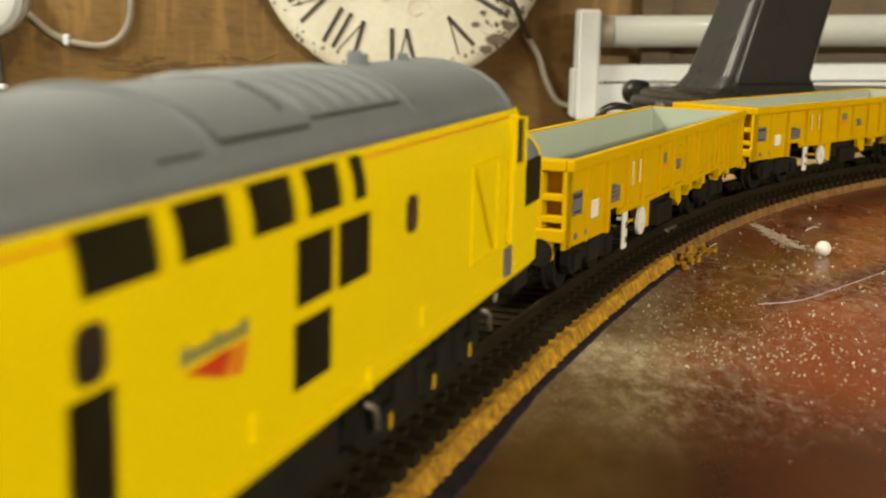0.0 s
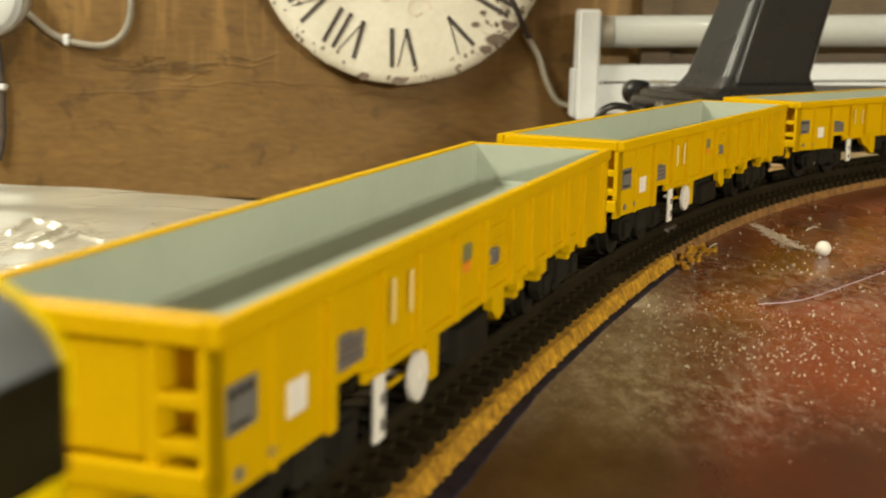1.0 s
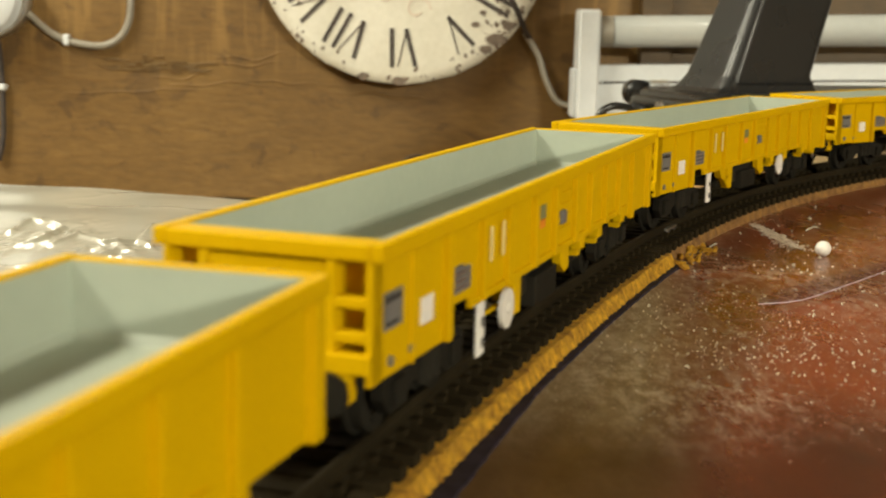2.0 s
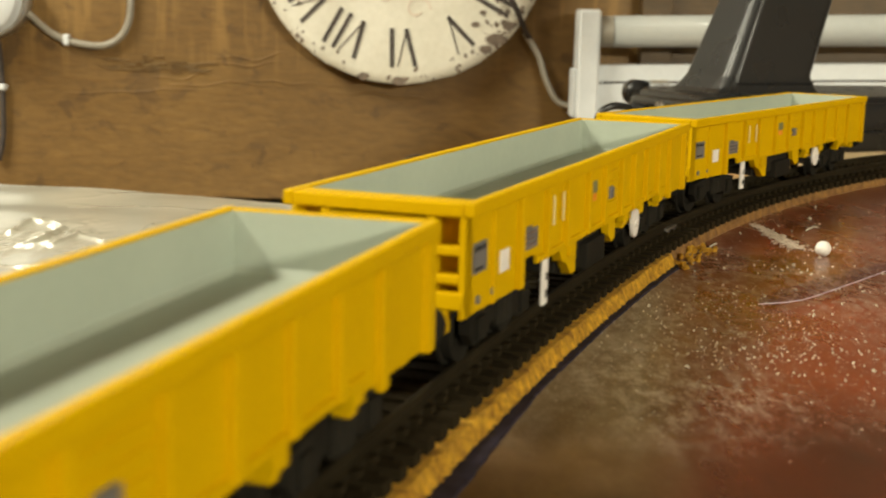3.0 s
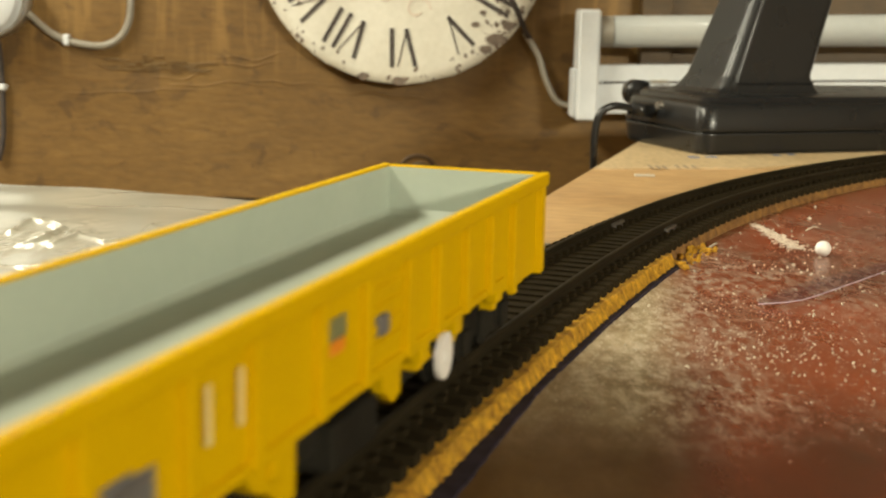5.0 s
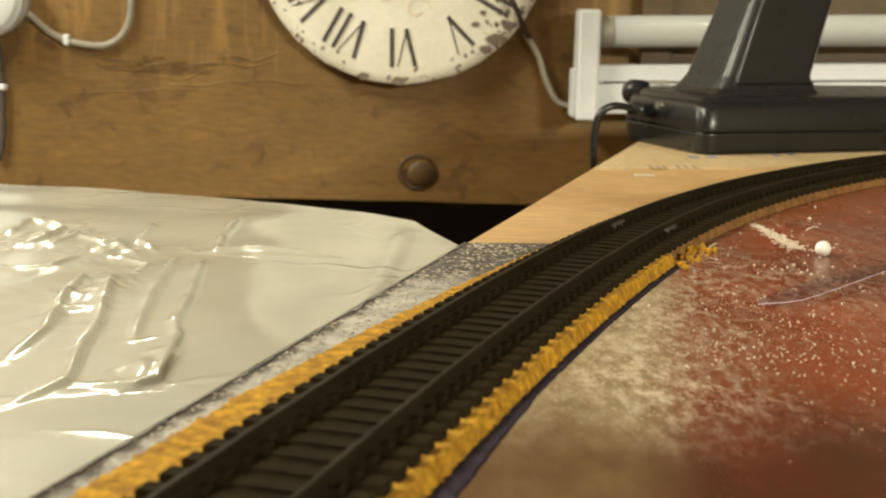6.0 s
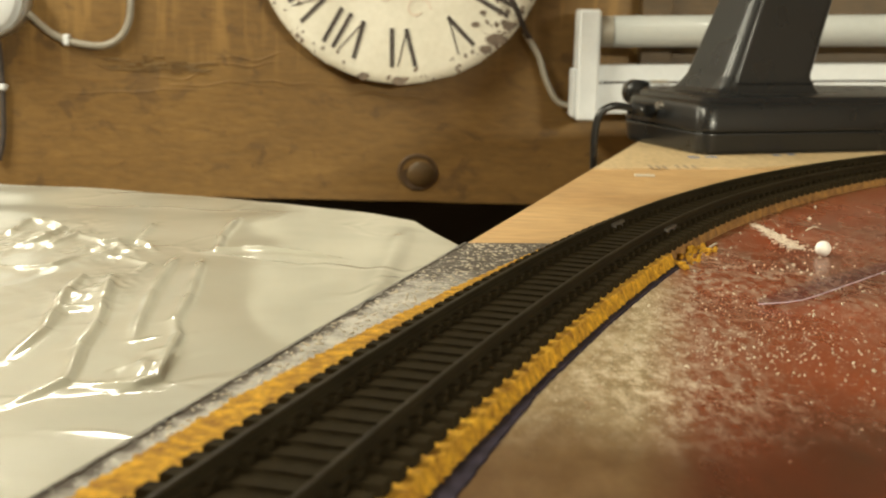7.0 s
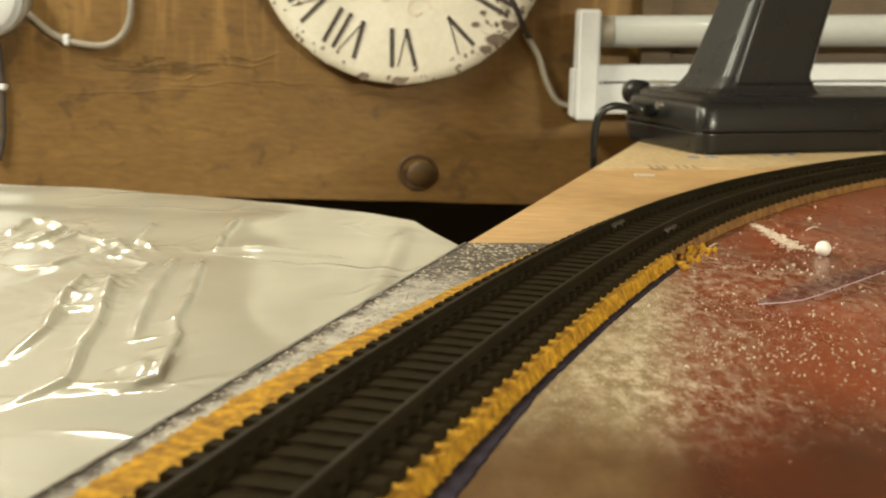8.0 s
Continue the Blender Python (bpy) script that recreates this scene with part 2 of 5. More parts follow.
def flaked_mat(name):
    """Grey-white paint flaking off a dark brown edge: dark along the rim, dark brown with white flecks at the far end."""
    m = mat(name, (0.22, 0.208, 0.182), (0.52, 0.50, 0.45), 140, 0.7, bump=0.0009)
    N, L = m.node_tree.nodes, m.node_tree.links
    bs = N["Principled BSDF"]
    white = bs.inputs["Base Color"].links[0].from_socket
    tc = N.new("ShaderNodeTexCoord")
    sep = N.new("ShaderNodeSeparateXYZ")
    L.new(tc.outputs["Object"], sep.inputs[0])

    def calc(op, a, b, c=None):
        n = N.new("ShaderNodeMath")
        n.operation = op
        for i, v in enumerate((a, b) if c is None else (a, b, c)):
            if isinstance(v, (int, float)):
                n.inputs[i].default_value = v
            else:
                L.new(v, n.inputs[i])
        return n.outputs[0]

    def grain(scale, detail=6.0):
        n = N.new("ShaderNodeTexNoise")
        n.inputs["Scale"].default_value, n.inputs["Detail"].default_value, n.inputs["Roughness"].default_value = scale, detail, 0.7
        L.new(tc.outputs["Object"], n.inputs["Vector"])
        return n.outputs[0]

    def step(v, lo, hi):
        n = N.new("ShaderNodeMapRange")
        n.inputs[1].default_value, n.inputs[2].default_value = lo, hi
        L.new(v, n.inputs[0])
        return n.outputs[0]

    inward = calc("SUBTRACT", sep.outputs[0], calc("MULTIPLY_ADD", sep.outputs[1], 0.2945, -0.10954))
    rim = step(calc("ADD", inward, calc("MULTIPLY", calc("SUBTRACT", grain(130), 0.5), 0.012)), 0.0042, 0.0020)
    away = step(calc("ADD", sep.outputs[1], calc("MULTIPLY", calc("SUBTRACT", grain(160), 0.5), 0.10)), 0.322, 0.352)
    bare = calc("MAXIMUM", rim, away)
    fleck = step(grain(420, 3), 0.575, 0.61)
    bare = calc("MULTIPLY", bare, calc("SUBTRACT", 1.0, fleck))
    bare = calc("MAXIMUM", bare, calc("MULTIPLY", step(grain(430, 4), 0.56, 0.63), 0.55))
    mx = N.new("ShaderNodeMix")
    mx.data_type = "RGBA"
    L.new(bare, mx.inputs[0])
    L.new(white, mx.inputs[6])
    mx.inputs[7].default_value = (0.062, 0.048, 0.036, 1)
    L.new(mx.outputs[2], bs.inputs["Base Color"])
    return m


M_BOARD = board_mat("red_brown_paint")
M_GREY = flaked_mat("grey_white_paint")
M_EDGE = mat("dark_board_edge", (0.018, 0.016, 0.014), (0.20, 0.18, 0.155), 75, 0.8, bump=0.001)
M_PLY = wood_mat("plywood", (0.58, 0.355, 0.150), (0.68, 0.435, 0.200), (0.42, 0.235, 0.090), 1.2, "X")
M_PLYWHITE = wood_mat("bare_plywood", (0.62, 0.45, 0.235), (0.74, 0.56, 0.32), (0.54, 0.37, 0.18), 1.6, "Y")
M_CORK = mat("orange_cork", (0.30, 0.128, 0.006), (0.90, 0.50, 0.030), 420, 0.95, bump=0.0022)
M_CORKOLD = mat("worn_cork", (0.13, 0.055, 0.015), (0.36, 0.19, 0.05), 260, 0.9, bump=0.0014)
M_LINE = mat("violet_line_shadow", (0.008, 0.007, 0.011), (0.040, 0.032, 0.052), 260, 0.8, spec=0.2)
M_SLEEPER = mat("sleeper_plastic", (0.0135, 0.0098, 0.0046), (0.027, 0.0202, 0.0102), 150, 0.9, bump=0.0003, spec=0.05)
M_BALLAST = mat("dark_ballast", (0.0130, 0.0094, 0.0046), (0.026, 0.0192, 0.0096), 500, 0.95, bump=0.0006, spec=0.03)
M_RAIL = mat("rail_steel", (0.0120, 0.0090, 0.0044), (0.024, 0.0185, 0.0095), 90, 0.62, metal=0.0, spec=0.12)
M_YELLOW = mat("wagon_yellow", (0.56, 0.345, 0.0003), (0.60, 0.372, 0.0004), 70, 0.55, spec=0.05, bump=0.00005)
M_LOCO = mat("loco_yellow", (0.81, 0.60, 0.0003), (0.83, 0.62, 0.0004), 60, 0.48, spec=0.10, bump=0.00004)
M_INSIDE = mat("pale_grey_green", (0.335, 0.378, 0.320), (0.375, 0.418, 0.355), 50, 0.6, bump=0.0001)
M_ROOF = mat("roof_grey", (0.158, 0.176, 0.196), (0.190, 0.208, 0.228), 45, 0.72, bump=0.0001, spec=0.2)
M_RIB = mat("roof_rib_grey", (0.19, 0.21, 0.235), (0.23, 0.25, 0.275), 60, 0.5)
M_ROOFDARK = mat("roof_line", (0.02, 0.02, 0.022), None, 90, 0.6)
M_BLACK = mat("underframe_black", (0.010, 0.0088, 0.0062), (0.020, 0.0178, 0.0130), 130, 0.85, bump=0.0002, spec=0.12)
M_GRILLE = mat("dark_grille", (0.010, 0.009, 0.003), (0.018, 0.016, 0.006), 260, 0.6, spec=0.15)
M_GLASS = mat("dark_glazing", (0.02, 0.018, 0.014), None, 60, 0.12)
M_LABEL = mat("grey_label", (0.115, 0.115, 0.115), (0.165, 0.165, 0.16), 200, 0.5)
M_WHITE = mat("white_paint", (0.72, 0.70, 0.66), (0.80, 0.78, 0.75), 100, 0.45)
M_GRAB = mat("pale_rail_yellow", (0.66, 0.56, 0.26), None, 100, 0.45)
M_STEEL = mat("dull_steel", (0.35, 0.33, 0.30), None, 200, 0.35, metal=0.9)
M_RED = mat("red_print", (0.55, 0.05, 0.01), None, 80, 0.4)
M_ORANGE = mat("orange_print", (0.70, 0.22, 0.01), None, 80, 0.4)
M_GREEN = mat("grey_green_print", (0.16, 0.17, 0.08), None, 80, 0.5)
M_WALL = plank_mat("brown_plank")
M_POST = wood_mat("dark_plank", (0.080, 0.043, 0.011), (0.125, 0.070, 0.019), (0.050, 0.027, 0.007), 1.0, "X")
M_KNOT = wood_mat("knot_wood", (0.06, 0.03, 0.012), (0.13, 0.075, 0.03), (0.05, 0.025, 0.01), 3.0, "Z")
M_STREAK = wood_mat("streaked_wood", (0.15, 0.088, 0.030), (0.24, 0.145, 0.050), (0.11, 0.066, 0.026), 3.0, "X")
# near-black that stands in for the unlit gap under the plank
M_VOID = mat("gap_shade_black", (0.012, 0.010, 0.008), None, 20, 0.9)
M_ROOM = mat("room_boards", (0.30, 0.20, 0.10), (0.38, 0.27, 0.15), 3, 0.8)
M_CEIL = mat("ceiling_white", (0.62, 0.58, 0.50), None, 5, 0.9)
M_SHEET = sheet_mat("cream_plastic")
M_FACE = mat("clock_face", (0.58, 0.555, 0.47), (0.72, 0.70, 0.62), 22, 0.6, bump=0.0004)
M_INK = mat("clock_ink", (0.035, 0.028, 0.024), (0.07, 0.055, 0.05), 150, 0.7)
M_FADED = mat("faded_pink_print", (0.60, 0.50, 0.43), (0.66, 0.58, 0.50), 90, 0.7)
M_RUST = mat("worn_rim", (0.10, 0.075, 0.06), (0.22, 0.17, 0.13), 160, 0.8)
M_LAMPWHITE = mat("fitting_white", (0.62, 0.65, 0.68), (0.70, 0.73, 0.76), 30, 0.4)
M_TUBE = mat("tube_glass_white", (0.44, 0.46, 0.455), (0.49, 0.51, 0.505), 20, 0.18)
M_CABLE = mat("grey_cable", (0.24, 0.22, 0.18), (0.31, 0.285, 0.24), 60, 0.5)
M_STAND = mat("black_plastic", (0.0105, 0.0112, 0.0122), (0.0125, 0.0132, 0.0142), 40, 0.28, spec=0.45, rough_var=0.03)
M_FILM = clear_mat("violet_film", (0.05, 0.030, 0.060), 0.15, 0.16)
M_FILMEDGE = mat("film_edge", (0.42, 0.33, 0.40), None, 100, 0.3)
M_CRUMB = mat("pale_crumbs", (0.38, 0.33, 0.25), (0.57, 0.52, 0.43), 400, 0.8)
M_DUST = mat("plaster_dust", (0.46, 0.38, 0.30), (0.64, 0.56, 0.46), 300, 0.9)
M_BLUE = mat("blue_ink", (0.10, 0.16, 0.30), None, 200, 0.8)
M_PENCIL = mat("pencil_grey", (0.28, 0.22, 0.15), None, 200, 0.8)


# ---- mesh tools ----
def mesh_of(name, bm, material):
    me = bpy.data.meshes.new(name)
    bm.normal_update()
    bm.to_mesh(me)
    bm.free()
    for mt in (material if isinstance(material, (list, tuple)) else [material]):
        me.materials.append(mt)
    return me


def part(name, bm, material, parent=None, label="", smooth=False):
    me = mesh_of(name, bm, material)
    if smooth:
        me.polygons.foreach_set("use_smooth", [True] * len(me.polygons))
    o = new(name, me)
    if parent:
        o.parent = parent
    return tagged(o, label)


def box(bm, x0, x1, y0, y1, z0, z1, bevel=0.0):
    r = bmesh.ops.create_cube(bm, size=1)
    vs = r["verts"]
    bmesh.ops.scale(bm, vec=(abs(x1 - x0), abs(y1 - y0), abs(z1 - z0)), verts=vs)
    bmesh.ops.translate(bm, vec=((x0 + x1) / 2, (y0 + y1) / 2, (z0 + z1) / 2), verts=vs)
    if bevel:
        es = list({e for v in vs for e in v.link_edges})
        bmesh.ops.bevel(bm, geom=es, offset=bevel, segments=2, affect="EDGES", profile=0.5)
    return bm


def boxes(*rows, bevel=0.0):
    bm = bmesh.new()
    for r in rows:
        box(bm, *r, bevel=bevel)
    return bm


def cyl(bm, p, axis, r0, r1, depth, seg=20):
    m = Matrix.Translation(p) @ Vector((0, 0, 1)).rotation_difference(Vector(axis)).to_matrix().to_4x4()
    bmesh.ops.create_cone(bm, cap_ends=True, segments=seg, radius1=r0, radius2=r1, depth=depth, matrix=m)
    return bm


def prism(bm, outline, lo, hi, axis="z"):
    """An outline of 2D points drawn out between lo and hi along an axis."""
    def at(p, h):
        return {"z": (p[0], p[1], h), "y": (p[0], h, p[1]), "x": (h, p[0], p[1])}[axis]
    a = [bm.verts.new(at(p, lo)) for p in outline]
    b = [bm.verts.new(at(p, hi)) for p in outline]
    n = len(outline)
    for i in range(n):
        bm.faces.new((a[i], a[(i + 1) % n], b[(i + 1) % n], b[i]))
    bm.faces.new(a[::-1])
    bm.faces.new(b)
    bmesh.ops.recalc_face_normals(bm, faces=bm.faces)
    return bm


def loft(bm, rings, close=True, caps=True):
    """Rings of equal count, joined one to the next."""
    rows = [[bm.verts.new(p) for p in r] for r in rings]
    n = len(rows[0])
    for a, b in zip(rows, rows[1:]):
        for i in range(n if close else n - 1):
            bm.faces.new((a[i], a[(i + 1) % n], b[(i + 1) % n], b[i]))
    if caps and close:
        bm.faces.new(rows[0][::-1])
        bm.faces.new(rows[-1])
    bmesh.ops.recalc_face_normals(bm, faces=bm.faces)
    return bm


def tube_path(bm, pts, r, seg=8):
    pts = [Vector(p) for p in pts]
    rings = []
    for i, p in enumerate(pts):
        d = (pts[min(i + 1, len(pts) - 1)] - pts[max(i - 1, 0)]).normalized()
        u = d.orthogonal().normalized() if i == 0 else (u - d * u.dot(d)).normalized()
        v = d.cross(u)
        rings.append([p + r * (math.cos(2 * math.pi * k / seg) * u + math.sin(2 * math.pi * k / seg) * v) for k in range(seg)])
    return loft(bm, rings)


def bend(pts, n=8):
    """A smooth line through points."""
    P = [Vector(p) for p in pts]
    P = [2 * P[0] - P[1]] + P + [2 * P[-1] - P[-2]]
    out = []
    for i in range(1, len(P) - 2):
        for k in range(n):
            t = k / n
            a, b, c, d = P[i - 1], P[i], P[i + 1], P[i + 2]
            out.append(0.5 * ((2 * b) + (c - a) * t + (2 * a - 5 * b + 4 * c - d) * t * t + (3 * b - a - 3 * c + d) * t ** 3))
    return out + [P[-2]]


def empty(name, m, label, category, group=""):
    o = new(name)
    o.empty_display_size = 0.01
    o.matrix_basis = m
    return tagged(o, label, category, group)


def strip(bm, s0, s1, step, left, right, z0, z1, rag=0.0, seed=0, taper=0.0, flare=0.0):
    """A band that follows the track between two offsets, with ragged sides; taper draws its left side in, flare widens its right side towards the near end."""
    n = max(2, int((s1 - s0) / step))
    rings = []
    for i in range(n + 1):
        s = s0 + (s1 - s0) * i / n
        j = rag * (0.5 * noise.noise((s * 90, seed, 0)) + 0.7 * noise.noise((s * 520, seed, 5)) + 0.5 * noise.noise((s * 1300, seed, 2)))
        k = rag * (0.5 * noise.noise((s * 90, seed, 9)) + 0.7 * noise.noise((s * 520, seed, 15)) + 0.5 * noise.noise((s * 1300, seed, 12)))
        xl, yl, _ = line_at(s, left + j + taper * max(0.0, min(1.0, (s - 0.06) / 0.16)))
        grow = flare * max(0.0, min(1.0, (0.095 - s) / 0.095))
        xr, yr, _ = line_at(s, right + k + grow)
        xb, yb, _ = line_at(s, right + grow + rag * 1.2 + 0.8 * rag * noise.noise((s * 700, seed, 31)))
        rings.append([(xl, yl, z0), (xl, yl, z1), (xr, yr, z1), (xb, yb, z0)])
    return loft(bm, rings)


# ---- the room ----
WALL_Y = 1.10


def setting(name, bm, material, label, category="structure"):
    return tagged(part(name, bm, material, None, label), "", category, "", "structure")


def build_room():
    setting("floor", boxes((-2.6, 2.6, -2.6, 2.0, -0.95, -0.90)), M_ROOM, "plain wooden floor of the shed", "floor")
    setting("ceiling", boxes((-2.6, 2.6, -2.6, 2.0, 1.40, 1.45)), M_CEIL, "pale painted shed ceiling", "ceiling")
    setting("wall_west", boxes((-2.65, -2.6, -2.6, 2.0, -0.90, 1.40)), M_ROOM, "boarded side wall of the shed", "wall")
    setting("wall_east", boxes((2.6, 2.65, -2.6, 2.0, -0.90, 1.40)), M_ROOM, "boarded side wall of the shed", "wall")
    setting("wall_south", boxes((-2.65, 2.65, -2.65, -2.6, -0.90, 1.40)), M_ROOM, "boarded rear wall of the shed", "wall")
    setting("wall_recess", boxes((-2.6, 2.6, 1.22, 1.26, -0.90, 1.40)), M_VOID, "wall behind the planks, coloured black for the gap's shade", "wall")
    wall = setting("wall_north", boxes((-2.6, 2.6, WALL_Y + 0.045, WALL_Y + 0.09, 0.42, 1.40)), M_POST, "dark brown upper boarding", "wall")
    # the wide plank, gently wavy along its sawn face
    bm = bmesh.new()
    nx, nz = 220, 26
    grid = []
    for i in range(nx + 1):
        col = []
        for j in range(nz + 1):
            x, z = -2.6 + 5.2 * i / nx, -0.088 + 0.51 * j / nz
            d = 0.0012 * noise.noise((x * 6, z * 40, 3)) + 0.0007 * noise.noise((x * 30, z * 160, 8))
            if j == 0:
                z += 0.0015 * noise.noise((x * 14, 0, 2))
            col.append(bm.verts.new((x, WALL_Y + d, z)))
        grid.append(col)
    for i in range(nx):
        for j in range(nz):
            bm.faces.new((grid[i][j], grid[i + 1][j], grid[i + 1][j + 1], grid[i][j + 1]))
    ends = [[bm.verts.new((c[k].co.x, WALL_Y + 0.042, c[k].co.z)) for k in (0, -1)] for c in grid]
    lips = [[bm.verts.new(c[k].co) for k in (0, -1)] for c in grid]
    for i in range(nx):
        bm.faces.new((lips[i][0], ends[i][0], ends[i + 1][0], lips[i + 1][0]))
        bm.faces.new((lips[i][1], lips[i + 1][1], ends[i + 1][1], ends[i][1]))
    part("plank", bm, M_WALL, wall, "wide brown sawn softwood plank", True)
    # a raised waney line in the grain
    bm = bmesh.new()
    for k, (x0, x1, z0, dz) in enumerate(((-0.36, -0.16, -0.003, 0.010), (-0.30, -0.12, 0.006, 0.004), (-0.20, -0.06, 0.016, -0.008), (-0.24, -0.09, 0.024, 0.006), (-0.22, -0.10, 0.031, 0.003), (-0.12, 0.00, 0.006, -0.006), (-0.28, -0.17, 0.013, 0.002))):
        pts = [(x0 + (x1 - x0) * i / 24, WALL_Y + 0.0003, z0 + dz * i / 24 + 0.006 * noise.noise((i * 0.22, k * 7, 1))) for i in range(25)]
        pts = [(x, y + 0.0016 * abs(i / 12 - 1) ** 2, z) for i, (x, y, z) in enumerate(pts)]
        tube_path(bm, pts, 0.0012, 6)
    part("grain_ridge", bm, M_WALL, wall, "", True)
    # knot: a dark oval socket with a domed heart
    bm = bmesh.new()
    rings = [[(-0.0232 + 1.10 * r * math.cos(a), WALL_Y - 0.001 + y, -0.0625 + r * math.sin(a)) for a in [2 * math.pi * k / 28 for k in range(28)]]
             for r, y in ((0.0165, 0.0020), (0.0152, -0.0003), (0.0135, 0.0004), (0.0120, 0.0012))]
    loft(bm, rings, True, True)
    part("knot_socket", bm, M_KNOT, wall, "dark oval knot hole", True)
    bm = bmesh.new()
    bmesh.ops.create_uvsphere(bm, u_segments=20, v_segments=12, radius=1, matrix=Matrix.Translation((-0.0205, WALL_Y - 0.0002, -0.0640)) @ Matrix.Diagonal((0.0122, 0.0034, 0.0112, 1)))
    part("knot_heart", bm, M_POST, wall, "grey-brown heart of the knot", True)
    # dark weathered streaks
    rnd = random.Random(8)
    for k in range(46):
        cx, cz = (-0.262 + rnd.gauss(0, 0.015), 0.0225 + rnd.gauss(0, 0.0036)) if k < 30 else (-0.217 + rnd.gauss(0, 0.007), 0.0225 + rnd.gauss(0, 0.0025))
        rx, rz = rnd.uniform(0.002, 0.008), rnd.uniform(0.0003, 0.0008)
        out = [(cx + rx * (1 + 0.5 * noise.noise((math.cos(a) * 3, math.sin(a) * 3, k))) * math.cos(a), cz + rz * (1 + 0.7 * noise.noise((math.cos(a) * 5, math.sin(a) * 5, k + 4))) * math.sin(a)) for a in [2 * math.pi * i / 24 for i in range(24)]]
        part("streak", prism(bmesh.new(), out, WALL_Y - 0.0010 - 0.00001 * k, WALL_Y + 0.004, "y"), M_STREAK, wall, "dark weathered streak")
    # upright batten behind the strip light
    setting("trim", boxes((0.160, 0.186, WALL_Y - 0.018, WALL_Y - 0.0025, 0.000, 0.42), bevel=0.001), M_POST, "upright brown wooden batten on the wall", "trim")
    setting("trim_dark", boxes((0.186, 0.60, WALL_Y - 0.010, WALL_Y - 0.0025, 0.000, 0.42), bevel=0.001), M_POST, "brown board beside the batten", "trim")


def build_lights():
    """Made-up white housings behind the unseen area lamps."""
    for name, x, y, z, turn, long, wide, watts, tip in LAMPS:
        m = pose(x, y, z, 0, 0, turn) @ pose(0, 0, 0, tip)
        o = empty("added_housing", m, "white metal lamp housing, added out of view" + {"ceiling_tube": ", under the ceiling", "glint_fill": ", above the plank", "rear_fill": ", on the rear wall"}[name], "lamp")
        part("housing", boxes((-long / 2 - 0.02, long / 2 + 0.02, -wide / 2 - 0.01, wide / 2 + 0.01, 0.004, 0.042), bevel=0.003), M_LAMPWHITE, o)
        if name == "glint_fill":
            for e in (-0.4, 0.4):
                part("bracket", boxes((e - 0.012, e + 0.012, -0.008, 0.008, 0.040, 0.205), bevel=0.001), M_LAMPWHITE, o, "flat white bracket, added to hold the unseen lamp")
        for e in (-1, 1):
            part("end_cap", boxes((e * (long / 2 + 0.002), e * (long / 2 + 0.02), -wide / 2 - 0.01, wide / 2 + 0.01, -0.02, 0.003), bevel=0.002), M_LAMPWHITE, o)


# ---- the layout board ----
def edge_at(y):
    return -0.058 + (y - 0.175) * 0.2945


def half_outline(s0, s1):
    return [line_at(s0 + (s1 - s0) * i / 80)[:2] for i in range(81)]


